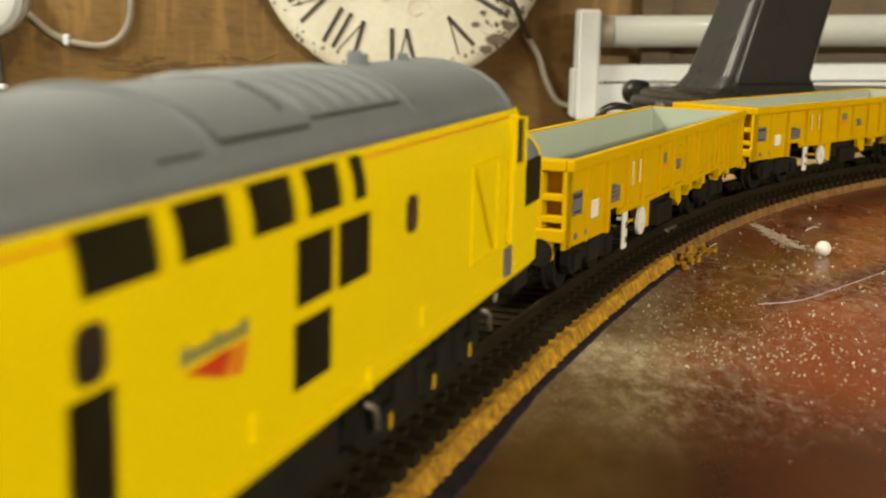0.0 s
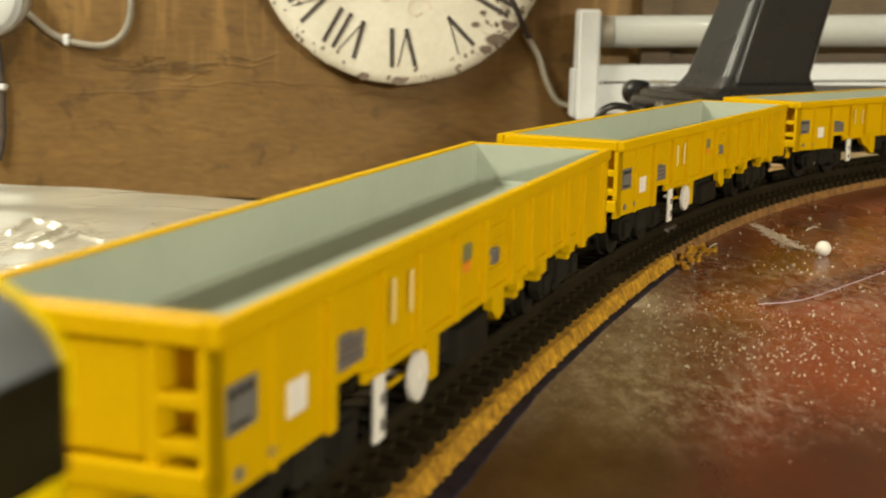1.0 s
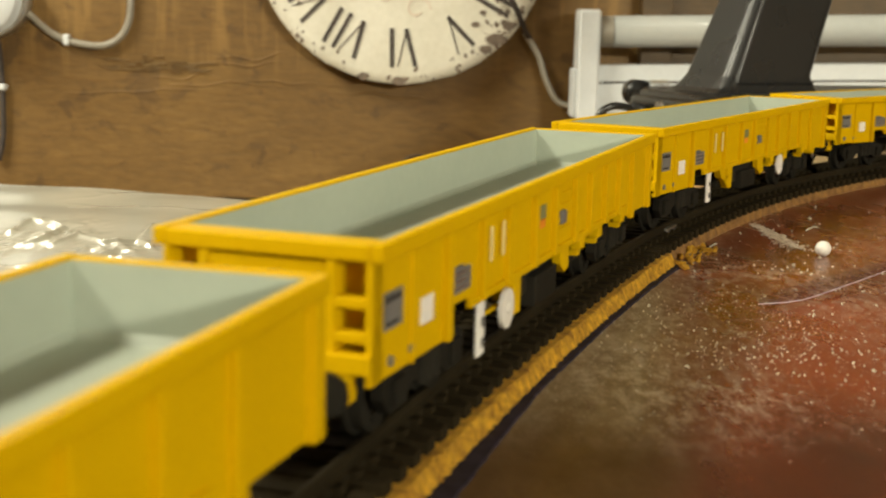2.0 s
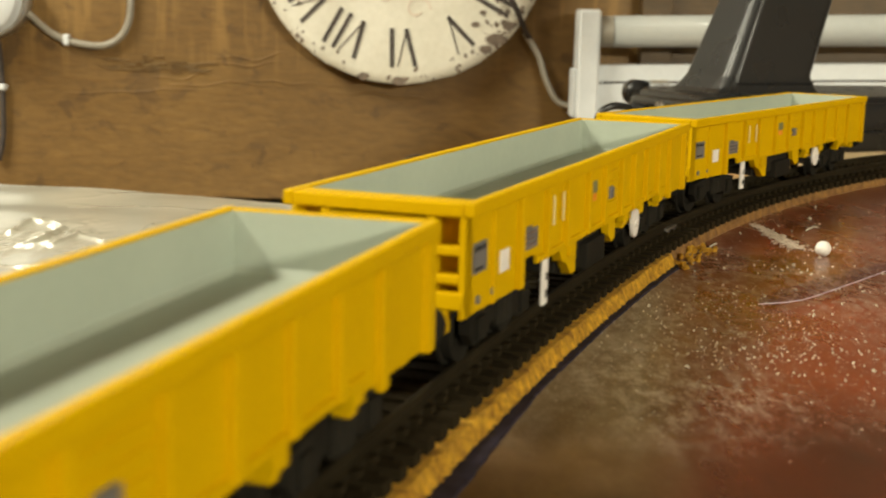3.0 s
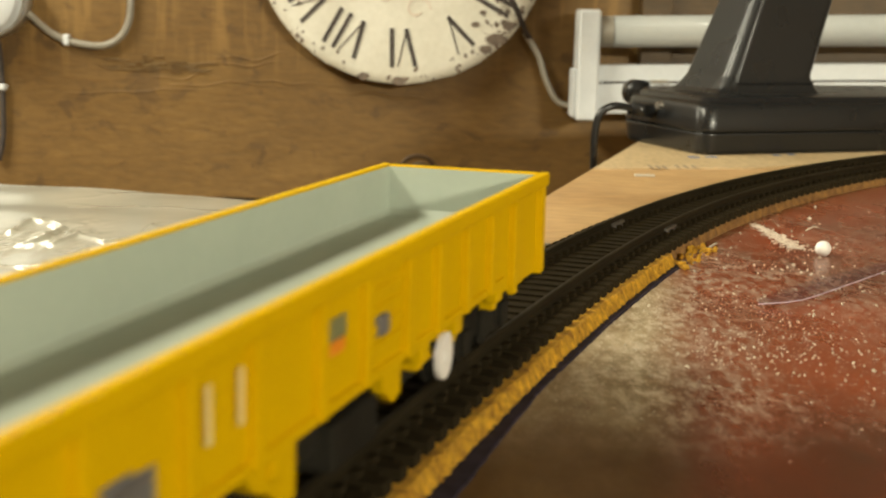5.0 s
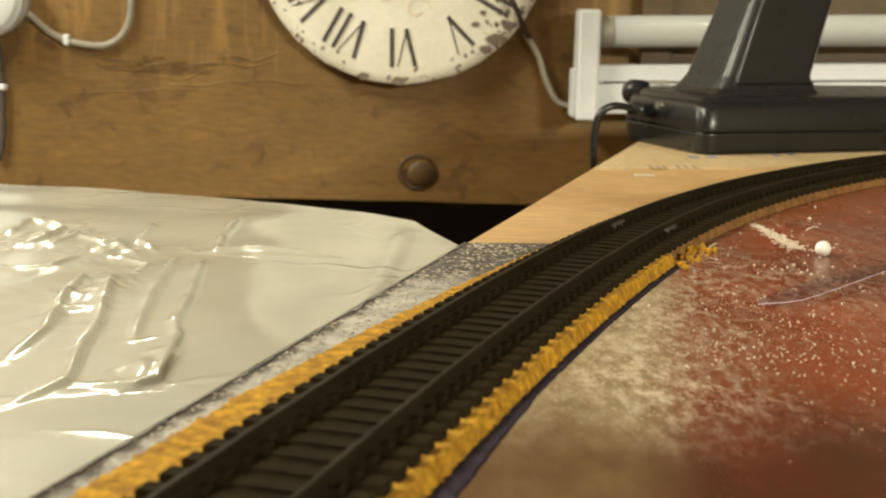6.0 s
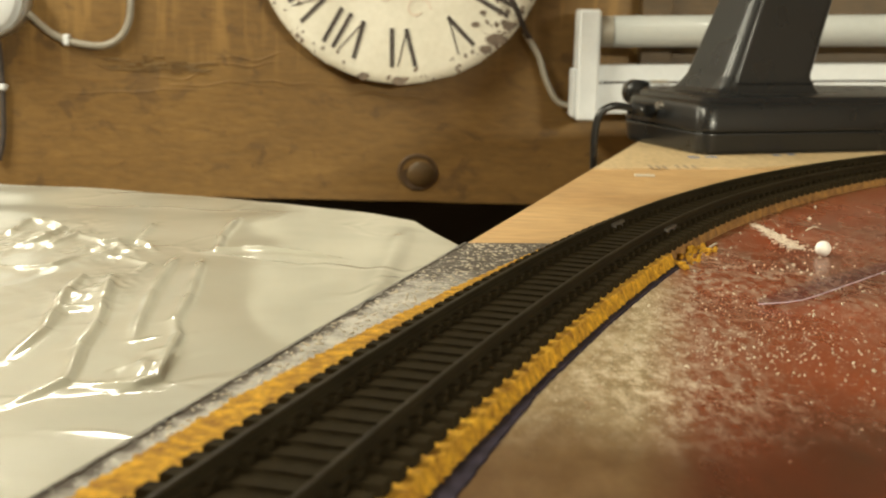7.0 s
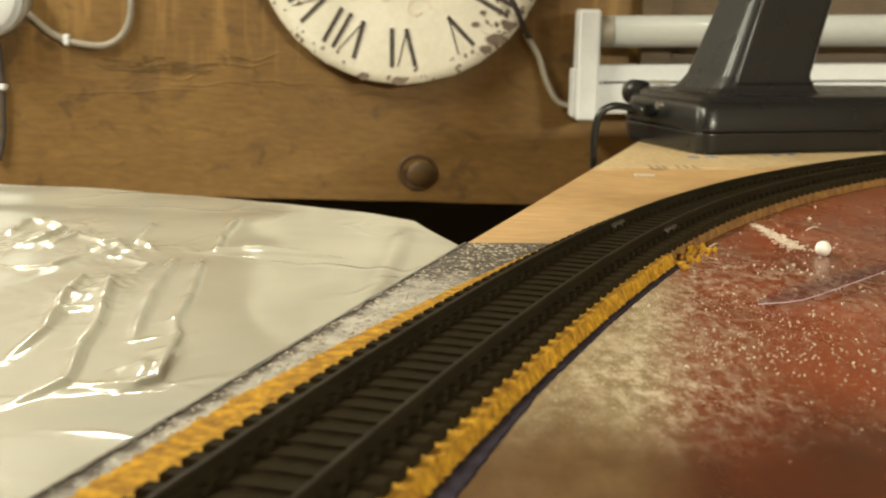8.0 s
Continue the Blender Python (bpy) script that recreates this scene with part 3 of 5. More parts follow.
def build_board():
    base = empty("baseboard", pose(0, 0, 0), "model railway baseboard, worn red-brown and grey paint on plywood", "baseboard")
    base["kind"] = "structure"
    mid = half_outline(-1.95, 1.29)
    # right of the track: red-brown, with dust; shade painted over the near end
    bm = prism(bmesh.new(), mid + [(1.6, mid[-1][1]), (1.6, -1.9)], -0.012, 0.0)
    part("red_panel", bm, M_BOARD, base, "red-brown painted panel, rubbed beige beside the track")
    # left of the track, near: grey and white paint, ragged dark edge
    cut = 0.396
    sc = float(np.interp(cut + 0.006, _Y, _S))
    mid_near = half_outline(-1.95, sc)
    out = [(edge_at(y) + 0.0008 * noise.noise((y * 60, 3, 0)), y) for y in np.linspace(cut, -1.75, 120)]
    bm = prism(bmesh.new(), mid_near + [(float(a), float(b)) for a, b in out], -0.012, 0.0)
    part("grey_panel", bm, M_GREY, base, "strip of grey and white flaking paint")
    bm = bmesh.new()
    n = 900
    rings = []
    for i in range(n + 1):
        y = -1.75 + (cut + 1.75) * i / n
        w = 0.0011 + 0.0042 * noise.noise((y * 75, 1, 1)) + 0.0030 * noise.noise((y * 330, 1, 4))
        x = edge_at(y)
        rings.append([(x - 0.0006, y, -0.0125), (x - 0.0006, y, 0.0001), (x + max(0.0003, 0.5 * w), y, 0.0003), (x + max(0.0003, 0.5 * w), y, -0.0005)])
    part("board_edge", loft(bm, rings), M_EDGE, base, "dark chipped paint along the edge")
    # plywood beyond
    far = half_outline(sc, 1.29)
    ymax = 0.90
    bm = prism(bmesh.new(), [(edge_at(cut), cut)] + far + [(1.6, far[-1][1]), (1.6, ymax), (edge_at(ymax), ymax)], -0.012, -0.0004)
    part("plywood_panel", bm, M_PLY, base, "bare light plywood sheet")
    # paler planed strip near the end of the plywood
    bm = prism(bmesh.new(), [(edge_at(0.608) + 0.001, 0.608), (0.150, 0.625), (0.250, 0.690), (0.40, 0.80), (0.4, 0.88), (edge_at(0.88) + 0.001, 0.88)], -0.0004, 0.0003)
    part("pale_strip", bm, M_PLYWHITE, base, "paler strip of bare wood")
    # writing that cannot be read: bars
    for k, (x, y, l, w, m) in enumerate(((0.0985, 0.612, 0.010, 0.012, M_PENCIL), (0.112, 0.618, 0.012, 0.010, M_PENCIL), (0.127, 0.664, 0.006, 0.008, M_BLUE), (0.137, 0.668, 0.006, 0.008, M_BLUE), (0.176, 0.686, 0.004, 0.006, M_BLUE), (0.185, 0.690, 0.004, 0.006, M_BLUE))):
        bm = bmesh.new()
        for j in range(3):
            box(bm, x + j * l / 3, x + j * l / 3 + l / 7, y, y + w, 0.0003, 0.0006)
        part("mark", bm, m, base, "faint hand-drawn mark")
    part("tape", boxes((0.087, 0.096, 0.584, 0.589, -0.0003, 0.0003)), M_CRUMB, base, "scrap of shiny clear tape")
    # violet line beside the cork; its dark tone and near flare also paint shadow
    bm = bmesh.new()
    strip(bm, -1.8, 0.243, 0.002, 0.0164, 0.0196, -0.001, 0.0004, 0.0005, 7, 0.0, 0.0034)
    part("line_and_shadow", bm, M_LINE, base, "dark violet line beside the cork, with its shadow painted in")
    legs = ((-0.45, -1.7), (1.5, -1.7), (0.2, 0.8), (1.5, 0.8), (0.02, -0.3))
    for x, y in legs:
        part("leg", boxes((x, x + 0.05, y, y + 0.05, -0.90, -0.012), bevel=0.002), M_PLY, base)


def build_track():
    cork = tagged(part("cork_underlay", strip(bmesh.new(), -0.3, 0.236, 0.0005, -0.0256, 0.0166, -0.0005, CORK, 0.0014, 3, 0.0062), M_CORK), "orange cork underlay strip with torn edges, under the track", "cork underlay")
    tagged(part("cork_underlay", strip(bmesh.new(), 0.2385, 1.28, 0.0012, -0.0155, 0.0146, -0.0008, CORK - 0.0004, 0.0008, 11), M_CORKOLD), "thin brown worn cork strip under the curved track", "cork underlay")
    tagged(part("cork_underlay", strip(bmesh.new(), -1.8, -0.301, 0.004, -0.0256, 0.0164, -0.0005, CORK, 0.0014, 3), M_CORK), "orange cork underlay strip on the straight track", "cork underlay")
    # torn tuft at the joint of the two strips
    bm = bmesh.new()
    rnd = random.Random(4)
    for k in range(40):
        s, o = rnd.uniform(0.232, 0.268), rnd.uniform(0.0155, 0.0225)
        x, y, _ = line_at(s, o)
        r = rnd.uniform(0.0004, 0.0012)
        m = Matrix.Translation((x, y, r * 0.6)) @ Euler([rnd.uniform(0, 6) for _ in range(3)]).to_matrix().to_4x4() @ Matrix.Diagonal((r * 1.7, r, r * 0.8, 1))
        bmesh.ops.create_icosphere(bm, subdivisions=1, radius=1, matrix=m)
    tagged(part("cork_crumbs", bm, M_CORK), "torn crumbs of orange cork beside the track", "cork crumbs", "", "stuff")

    track = empty("railway_track", pose(0, 0, 0), "dark single-line model railway track curving over the board", "track")
    for side in (-1, 1):
        bm = bmesh.new()
        g = side * 0.00825
        prof = [(-0.0012, SLEEPER), (-0.0012, SLEEPER + 0.0007), (-0.0004, SLEEPER + 0.0013), (-0.0004, RAIL - 0.0013), (-0.0006, RAIL - 0.0010), (-0.0006, RAIL - 0.0002), (-0.0004, RAIL),
                (0.0004, RAIL), (0.0006, RAIL - 0.0002), (0.0006, RAIL - 0.0010), (0.0004, RAIL - 0.0013), (0.0004, SLEEPER + 0.0013), (0.0012, SLEEPER + 0.0007), (0.0012, SLEEPER)]
        rings = []
        for i in range(461):
            s = -1.9 + 3.18 * i / 460
            x, y, a = line_at(s, g + side * 0.0002)
            rings.append([(x + o * math.cos(a), y - o * math.sin(a), z) for o, z in prof])
        part("rail", loft(bm, rings), M_RAIL, track, "dull dark metal rail")
        # webs that tie the sleepers together under the rail
        bm = bmesh.new()
        strip(bm, -1.9, 1.28, 0.01, g - 0.0014 + side * 0.0002, g + 0.0014 + side * 0.0002, CORK - 0.001, SLEEPER - 0.0006)
        part("web", bm, M_SLEEPER, track)
    # dark weathered filling between the sleepers
    bm = bmesh.new()
    strip(bm, -1.9, 1.28, 0.004, -0.0138, 0.0122, CORK - 0.001, SLEEPER - 0.0005, 0.0005, 23)
    tagged(part("ballast", bm, M_BALLAST, track, "dark brown weathered filling between the sleepers"), kind="stuff")
    # the joint between two track pieces
    for off in (-0.00845, 0.00845):
        x, y, a = line_at(0.262, off)
        bm = boxes((-0.0055, 0.0055, -0.0014, 0.0014, SLEEPER - 0.0003, SLEEPER + 0.0019), bevel=0.0003)
        o = part("rail_joiner", bm, M_STEEL, track, "small metal rail joiner")
        o.matrix_basis = pose(x, y, 0, 0, 0, 90 - math.degrees(a))
    # sleepers: the near and visible ones singly, the rest joined
    PITCH = 0.0065
    bm = bmesh.new()
    prism(bm, [(-0.0163, CORK - 0.0006), (0.0150, CORK - 0.0006), (0.0150, SLEEPER - 0.0003), (0.0147, SLEEPER), (-0.0160, SLEEPER), (-0.0163, SLEEPER - 0.0003)], -0.0017, 0.0017, "y")
    for side in (-1, 1):
        for q in (-1, 1):
            c = side * 0.00845 + q * 0.0018
            box(bm, c - 0.0007, c + 0.0007, -0.0012, 0.0012, SLEEPER, SLEEPER + 0.0011)
    me = mesh_of("sleeper", bm, M_SLEEPER)
    rest = bmesh.new()
    n0, n1 = int(-1.88 / PITCH), int(1.27 / PITCH)
    for i in range(n0, n1):
        s = i * PITCH
        x, y, a = line_at(s)
        m = pose(x, y, 0, 0, 0, -math.degrees(a) + 0.8 * noise.noise((s * 300, 2, 2)))
        if -0.15 <= s <= 1.0:
            o = new("sleeper", me)
            o.parent = track
            o.matrix_basis = m
        else:
            box(rest, -0.0159, 0.0159, -0.0017, 0.0017, CORK - 0.0006, SLEEPER)
            rest.verts.ensure_lookup_table()
            bmesh.ops.transform(rest, matrix=m, verts=rest.verts[-8:])
    tagged(part("sleepers_far", rest, M_SLEEPER, track), kind="stuff")


# ---- rolling stock; x runs along the train, -y is the side towards the board ----
def wheelset(parent, x, r, name="wheelset"):
    bm = bmesh.new()
    for s in (-1, 1):
        cyl(bm, (0, s * 0.0082, 0), (0, 1, 0), r, r, 0.0022, 24)
        cyl(bm, (0, s * 0.0069, 0), (0, 1, 0), r + 0.0008, r + 0.0008, 0.0006, 24)
        for k in range(3):
            a = k * 2 * math.pi / 3
            cyl(bm, (0.55 * r * math.cos(a), s * 0.0094, 0.55 * r * math.sin(a)), (0, 1, 0), r * 0.2, r * 0.2, 0.0004, 8)
    cyl(bm, (0, 0, 0), (0, 1, 0), 0.001, 0.001, 0.021, 10)
    o = part(name, bm, M_BLACK, parent, "dark metal wheelset")
    o.matrix_basis = pose(x, 0, r)
    return o


WAGON_L, WAGON_W = 0.1904, 0.0346
SPACING = 0.2098
VIEW_SHIFT = (0.0, 0.0012, 0.0012, 0.0)   # small shifts that fit each wagon to the camera's view
Z = -RAIL  # heights below are over the board


def hold(bm, z=Z):
    bmesh.ops.translate(bm, vec=(0, 0, z), verts=bm.verts)
    return bm


def wagon(kind):
    """A bogie box wagon. kind: where the white brake disc hangs."""
    w = empty("wagon", pose(0, 0, 0), "yellow bogie box wagon with a pale grey-green empty interior", "railway wagon", "wagons of the train")
    H, hl, hw = 0.0400, WAGON_L / 2, WAGON_W / 2
    yb = hw - 0.0016          # outer face of the sides
    yi = yb - 0.0004          # inner face
    floor_z = 0.0300
    # side sheets
    for s in (-1, 1):
        lo = [(-hl + 0.001, 0.0208), (-0.0655, 0.0205), (-0.0655, 0.0252), (-0.0560, 0.0252), (-0.0540, 0.0238), (0.0140, 0.0238), (0.0150, 0.0225), (0.0330, 0.0225), (0.0340, 0.0238), (0.0660, 0.0232), (0.0670, 0.0215), (hl - 0.001, 0.0208)]
        out = lo + [(hl - 0.001, H - 0.001), (-hl + 0.001, H - 0.001)]
        bm = prism(bmesh.new(), out, s * yi, s * yb, "y")
        part("side_panel", hold(bm), M_YELLOW, w)
        # rim: a square tube along the top
        bm = boxes((-hl, hl, s * (hw - 0.0019), s * hw, H - 0.0026, H), bevel=0.0004)
        part("top_rail", hold(bm), M_YELLOW, w)
        # ribs
        for x, wd in ((-0.0805, 0.0010), (-0.0663, 0.0022), (-0.0495, 0.0014), (-0.0350, 0.0022), (-0.0180, 0.0022), (-0.0035, 0.0020), (0.0132, 0.0030), (0.0266, 0.0026), (0.0414, 0.0026), (0.0560, 0.0026), (0.0716, 0.0026), (0.0930, 0.0030)):
            low = 0.0205 if abs(x) > 0.064 else 0.0235
            bm = boxes((x - wd / 2, x + wd / 2, s * (yb - 0.0002), s * (yb + (0.0005 if wd < 0.0012 else 0.0012)), low, H - 0.0027), bevel=0.0002)
            part("rib", hold(bm), M_YELLOW, w)
        # bottom sill
        bm = boxes((-0.055, 0.066, s * (yb - 0.0004), s * (yb + 0.0006), 0.0232, 0.0246), bevel=0.0002)
        part("sill", hold(bm), M_YELLOW, w)
        # cast steps and small fittings along the lower edge
        for x in (-0.030, 0.020, 0.037, 0.062):
            bm = boxes((x, x + 0.004, s * (yb - 0.002), s * (yb + 0.0002), 0.0205, 0.0236), (x + 0.0008, x + 0.0032, s * (yb - 0.0034), s * (yb - 0.0006), 0.0190, 0.0210), bevel=0.0002)
            part("lower_bracket", hold(bm), M_YELLOW, w)
        # louvred box past the middle
        bm = bmesh.new()
        for k in range(4):
            box(bm, -0.0010, 0.0110, s * (yb - 0.0002), s * (yb + 0.0004), 0.0268 + k * 0.0024, 0.0280 + k * 0.0024, 0.0002)
        part("louvre", hold(bm), M_YELLOW, w)
        # hanging bracket of the brake gear
        bm = prism(bmesh.new(), [(-0.0370, 0.0240), (-0.0225, 0.0240), (-0.0228, 0.0160), (-0.0262, 0.0160), (-0.0300, 0.0190), (-0.0335, 0.0200)], s * (yb - 0.0026), s * (yb - 0.0006), "y")
        part("hanging_bracket", hold(bm), M_YELLOW, w, "yellow hanging brake bracket")
        bm = prism(bmesh.new(), [(0.0060, 0.0240), (0.0140, 0.0240), (0.0140, 0.0180), (0.0110, 0.0172), (0.0070, 0.0195)], s * (yb - 0.0024), s * (yb - 0.0008), "y")
        part("hanging_bracket", hold(bm), M_YELLOW, w, "yellow hanging brake bracket")
        # white levers and grab rails
        bm = boxes((-0.0509, -0.0476, s * (yb - 0.0002), s * (yb + 0.0006), 0.0140, 0.0236), bevel=0.0003)
        lever = part("brake_lever", hold(bm), M_WHITE, w, "white brake lever with dark slots")
        for zz in (0.0155, 0.0190):
            part("slot", hold(boxes((-0.0495, -0.0488, s * (yb + 0.0004), s * (yb + 0.0008), zz, zz + 0.0016))), M_BLACK, lever)
        for x in (-0.0460, -0.0392):
            part("grab_rail", hold(boxes((x - 0.00025, x + 0.00025, s * (yb + 0.0006), s * (yb + 0.0011), 0.0294, 0.0354), bevel=0.0002)), M_GRAB, w, "thin pale grab rail")
        # plates
        pl = part("data_panel", hold(boxes((-0.0910, -0.0845, s * (yb - 0.0002), s * (yb + 0.0003), 0.0274, 0.0326))), M_LABEL, w, "dark grey data panel with faint print")
        for k in range(3):
            part("print_bar", hold(boxes((-0.0907 + 0.002 * k, -0.0895 + 0.002 * k, s * (yb + 0.0001), s * (yb + 0.0004), 0.0312, 0.0321))), M_BLACK, pl)
        part("print_bar", hold(boxes((-0.0905, -0.0865, s * (yb + 0.0001), s * (yb + 0.0004), 0.0280, 0.0284))), M_BLACK, pl)
        part("white_plate", hold(boxes((-0.0768, -0.0720, s * (yb - 0.0002), s * (yb + 0.0003), 0.0252, 0.0292), bevel=0.0001)), M_WHITE, w, "small white card plate")
        dp = part("data_panel", hold(prism(bmesh.new(), [(-0.0632, 0.0268), (-0.0548, 0.0268), (-0.0548, 0.0306), (-0.0585, 0.0306), (-0.0585, 0.0312), (-0.0632, 0.0312)], s * (yb - 0.0002), s * (yb + 0.0003), "y")), M_LABEL, w, "grey data panel with faint print")
        for k in range(3):
            part("print_bar", hold(boxes((-0.0626, -0.0556 - 0.0012 * (k % 2), s * (yb + 0.0001), s * (yb + 0.0004), 0.0275 + 0.0011 * k, 0.0278 + 0.0011 * k))), M_STEEL, dp)
        if kind:
            em = part("emblem", hold(boxes((-0.0168, -0.0096, s * (yb - 0.0002), s * (yb + 0.0003), 0.0318, 0.0344))), M_GREEN, w, "grey-green printed emblem")
            part("emblem_stripe", hold(boxes((-0.0168, -0.0100, s * (yb - 0.0002), s * (yb + 0.0003), 0.0300, 0.0316))), M_ORANGE, em)
        part("small_port", hold(boxes((0.0010, 0.0044, s * (yb - 0.0002), s * (yb + 0.0010), 0.0288, 0.0316), bevel=0.0004)), M_LABEL, w, "small dark valve port")
        for x in (-0.0885, -0.0805):
            part("stud", hold(cyl(bmesh.new(), (x, s * yb, 0.0228), (0, 1, 0), 0.0008, 0.0008, 0.0008, 10)), M_LABEL, w)
        # white hand wheel
        xd = -0.0342 if kind in (1, 2) else 0.0310
        bm = bmesh.new()
        cyl(bm, (xd, s * (yb + 0.0002), 0.0190), (0, 1, 0), 0.0036, 0.0036, 0.0008, 28)
        cyl(bm, (xd, s * (yb + 0.0007), 0.0190), (0, 1, 0), 0.0010, 0.0008, 0.0008, 12)
        cyl(bm, (xd, s * (yb - 0.0030), 0.0190), (0, 1, 0), 0.0005, 0.0005, 0.0060, 8)
        part("hand_wheel", hold(bm), M_WHITE, w, "white brake hand wheel")
        part("pull_rod", hold(boxes((xd - 0.008, xd, s * (yb - 0.0016), s * (yb - 0.0010), 0.0192, 0.0198))), M_YELLOW, w)
    # ends
    for e in (-1, 1):
        rec = 0.0042 if e < 0 else 0.0008
        x0 = e * (hl - rec)
        bm = boxes((x0, x0 - e * 0.0008, -yi, yi, 0.0245, H - 0.001))
        part("end_panel", hold(bm), M_YELLOW, w)
        bm = boxes((e * hl, e * (hl - (0.0019 if e > 0 else 0.0051)), -hw + 0.0019, hw - 0.0019, H - 0.0026, H - 0.0001), bevel=0.0004)
        part("end_rail", hold(bm), M_YELLOW, w)
        bm = boxes((e * (hl + 0.0006), e * (hl - 0.0045), -yb, yb, 0.0222, 0.0250), (e * (hl + 0.0002), e * (hl - 0.003), -0.0125, 0.0125, 0.0178, 0.0222), bevel=0.0003)
        part("headstock", hold(bm), M_YELLOW, w)
        for s in (-1, 1):
            if e < 0:
                # corner post, inner post and ladder rungs with gaps between
                part("corner_post", hold(boxes((-hl + 0.0002, -hl + 0.0042, s * 0.0147, s * yb, 0.0205, H - 0.0025), bevel=0.0002)), M_YELLOW, w)
                part("corner_post", hold(boxes((-hl + 0.0002, -hl + 0.0042, s * 0.0088, s * 0.0102, 0.0245, H - 0.0027), bevel=0.0002)), M_YELLOW, w)
                for za, zb in ((0.0310, 0.0326), (0.0263, 0.0279)):
                    part("rung", hold(boxes((-hl + 0.0002, -hl + 0.0034, s * 0.0101, s * 0.0148, za, zb), bevel=0.0003)), M_YELLOW, w)
            else:
                part("corner_post", hold(boxes((hl - 0.0040, hl - 0.0003, s * (yb - 0.0003), s * (yb + 0.0005), 0.0205, H - 0.0025), bevel=0.0002)), M_YELLOW, w)
            # buffers
            bm = cyl(bmesh.new(), (e * (hl + 0.0022), s * 0.0115, 0.0205), (1, 0, 0), 0.0011, 0.0011, 0.0040, 14)
            cyl(bm, (e * (hl + 0.0044), s * 0.0115, 0.0205), (1, 0, 0), 0.0030, 0.0030, 0.0007, 20)
            part("buffer", hold(bm), M_BLACK, w)
        # coupling hook and hanging pipes
        bm = boxes((e * (hl - 0.004), e * (hl + 0.0088), -0.0011, 0.0011, 0.0158, 0.0170), (e * (hl + 0.0075), e * (hl + 0.0088), -0.0060, 0.0060, 0.0156, 0.0170), bevel=0.0002)
        part("coupling", hold(bm), M_BLACK, w, "black bar coupling")
        for yy in (-0.0072, 0.0072):
            bm = bmesh.new()
            tube_path(bm, bend([(e * (hl - 0.001), yy, 0.0205), (e * (hl + 0.0022), yy, 0.0195), (e * (hl + 0.0028), yy, 0.0165), (e * (hl + 0.0018), yy + 0.0004, 0.0142)], 4), 0.00045, 6)
            part("brake_pipe", hold(bm), M_STEEL, w, "pale hanging brake pipe", True)
    part("end_door", hold(boxes((-hl + 0.0006, -hl + 0.0043, -0.0089, 0.0089, 0.0256, H - 0.0030), bevel=0.0003)), M_YELLOW, w)
    # interior lining: upright walls, a narrow fillet and a flat floor
    a, b = hw - 0.0022, hw - 0.0030
    xa, xb = -hl + 0.0053, hl - 0.0022
    bm = bmesh.new()
    top = [(xa, -a, H - 0.0004), (xb, -a, H - 0.0004), (xb, a, H - 0.0004), (xa, a, H - 0.0004)]
    low = [(xa, -a, floor_z + 0.0012), (xb, -a, floor_z + 0.0012), (xb, a, floor_z + 0.0012), (xa, a, floor_z + 0.0012)]
    bot = [(xa + 0.001, -b, floor_z), (xb - 0.001, -b, floor_z), (xb - 0.001, b, floor_z), (xa + 0.001, b, floor_z)]
    rows = [[bm.verts.new(p) for p in r] for r in (top, low, bot)]
    for p_, q_ in zip(rows, rows[1:]):
        for i in range(4):
            bm.faces.new((p_[i], p_[(i + 1) % 4], q_[(i + 1) % 4], q_[i]))
    bm.faces.new(rows[2])
    bmesh.ops.recalc_face_normals(bm, faces=bm.faces)
    bmesh.ops.reverse_faces(bm, faces=bm.faces)
    part("lining", hold(bm), M_INSIDE, w, "pale grey-green empty interior")
    # underframe
    bm = boxes((-hl + 0.004, hl - 0.004, -0.0095, 0.0095, 0.0205, floor_z - 0.001), (-0.030, 0.032, -0.0125, 0.0125, 0.0165, 0.0225), (-0.010, 0.006, -0.0145, -0.0060, 0.0140, 0.0200), (0.010, 0.024, 0.0050, 0.0140, 0.0140, 0.0200), bevel=0.0004)
    part("underframe", hold(bm), M_BLACK, w, "black underframe with brake gear")
    # bogies
    for bx in (-0.0655, 0.0655):
        bm = bmesh.new()
        for s in (-1, 1):
            prism(bm, [(bx - 0.0175, 0.0150), (bx - 0.0150, 0.0125), (bx - 0.0090, 0.0128), (bx - 0.0055, 0.0150), (bx + 0.0055, 0.0150), (bx + 0.0090, 0.0128), (bx + 0.0150, 0.0125), (bx + 0.0175, 0.0150), (bx + 0.0170, 0.0182), (bx + 0.0060, 0.0198), (bx - 0.0060, 0.0198), (bx - 0.0170, 0.0182)], s * 0.0106, s * 0.0126, "y")
            for q in (-0.0125, 0.0125):
                box(bm, bx + q - 0.0022, bx + q + 0.0022, s * 0.0120, s * 0.0136, 0.0134, 0.0176, 0.0003)
            for q in (-0.0030, 0.0, 0.0030):
                cyl(bm, (bx + q, s * 0.0128, 0.0166), (0, 0, 1), 0.0011, 0.0011, 0.0052, 10)
        box(bm, bx - 0.004, bx + 0.004, -0.0108, 0.0108, 0.0160, 0.0208)
        part("bogie", hold(bm), M_BLACK, w, "black cast bogie frame")
        for q in (-0.0125, 0.0125):
            wheelset(w, bx + q, 0.0055)
    return w


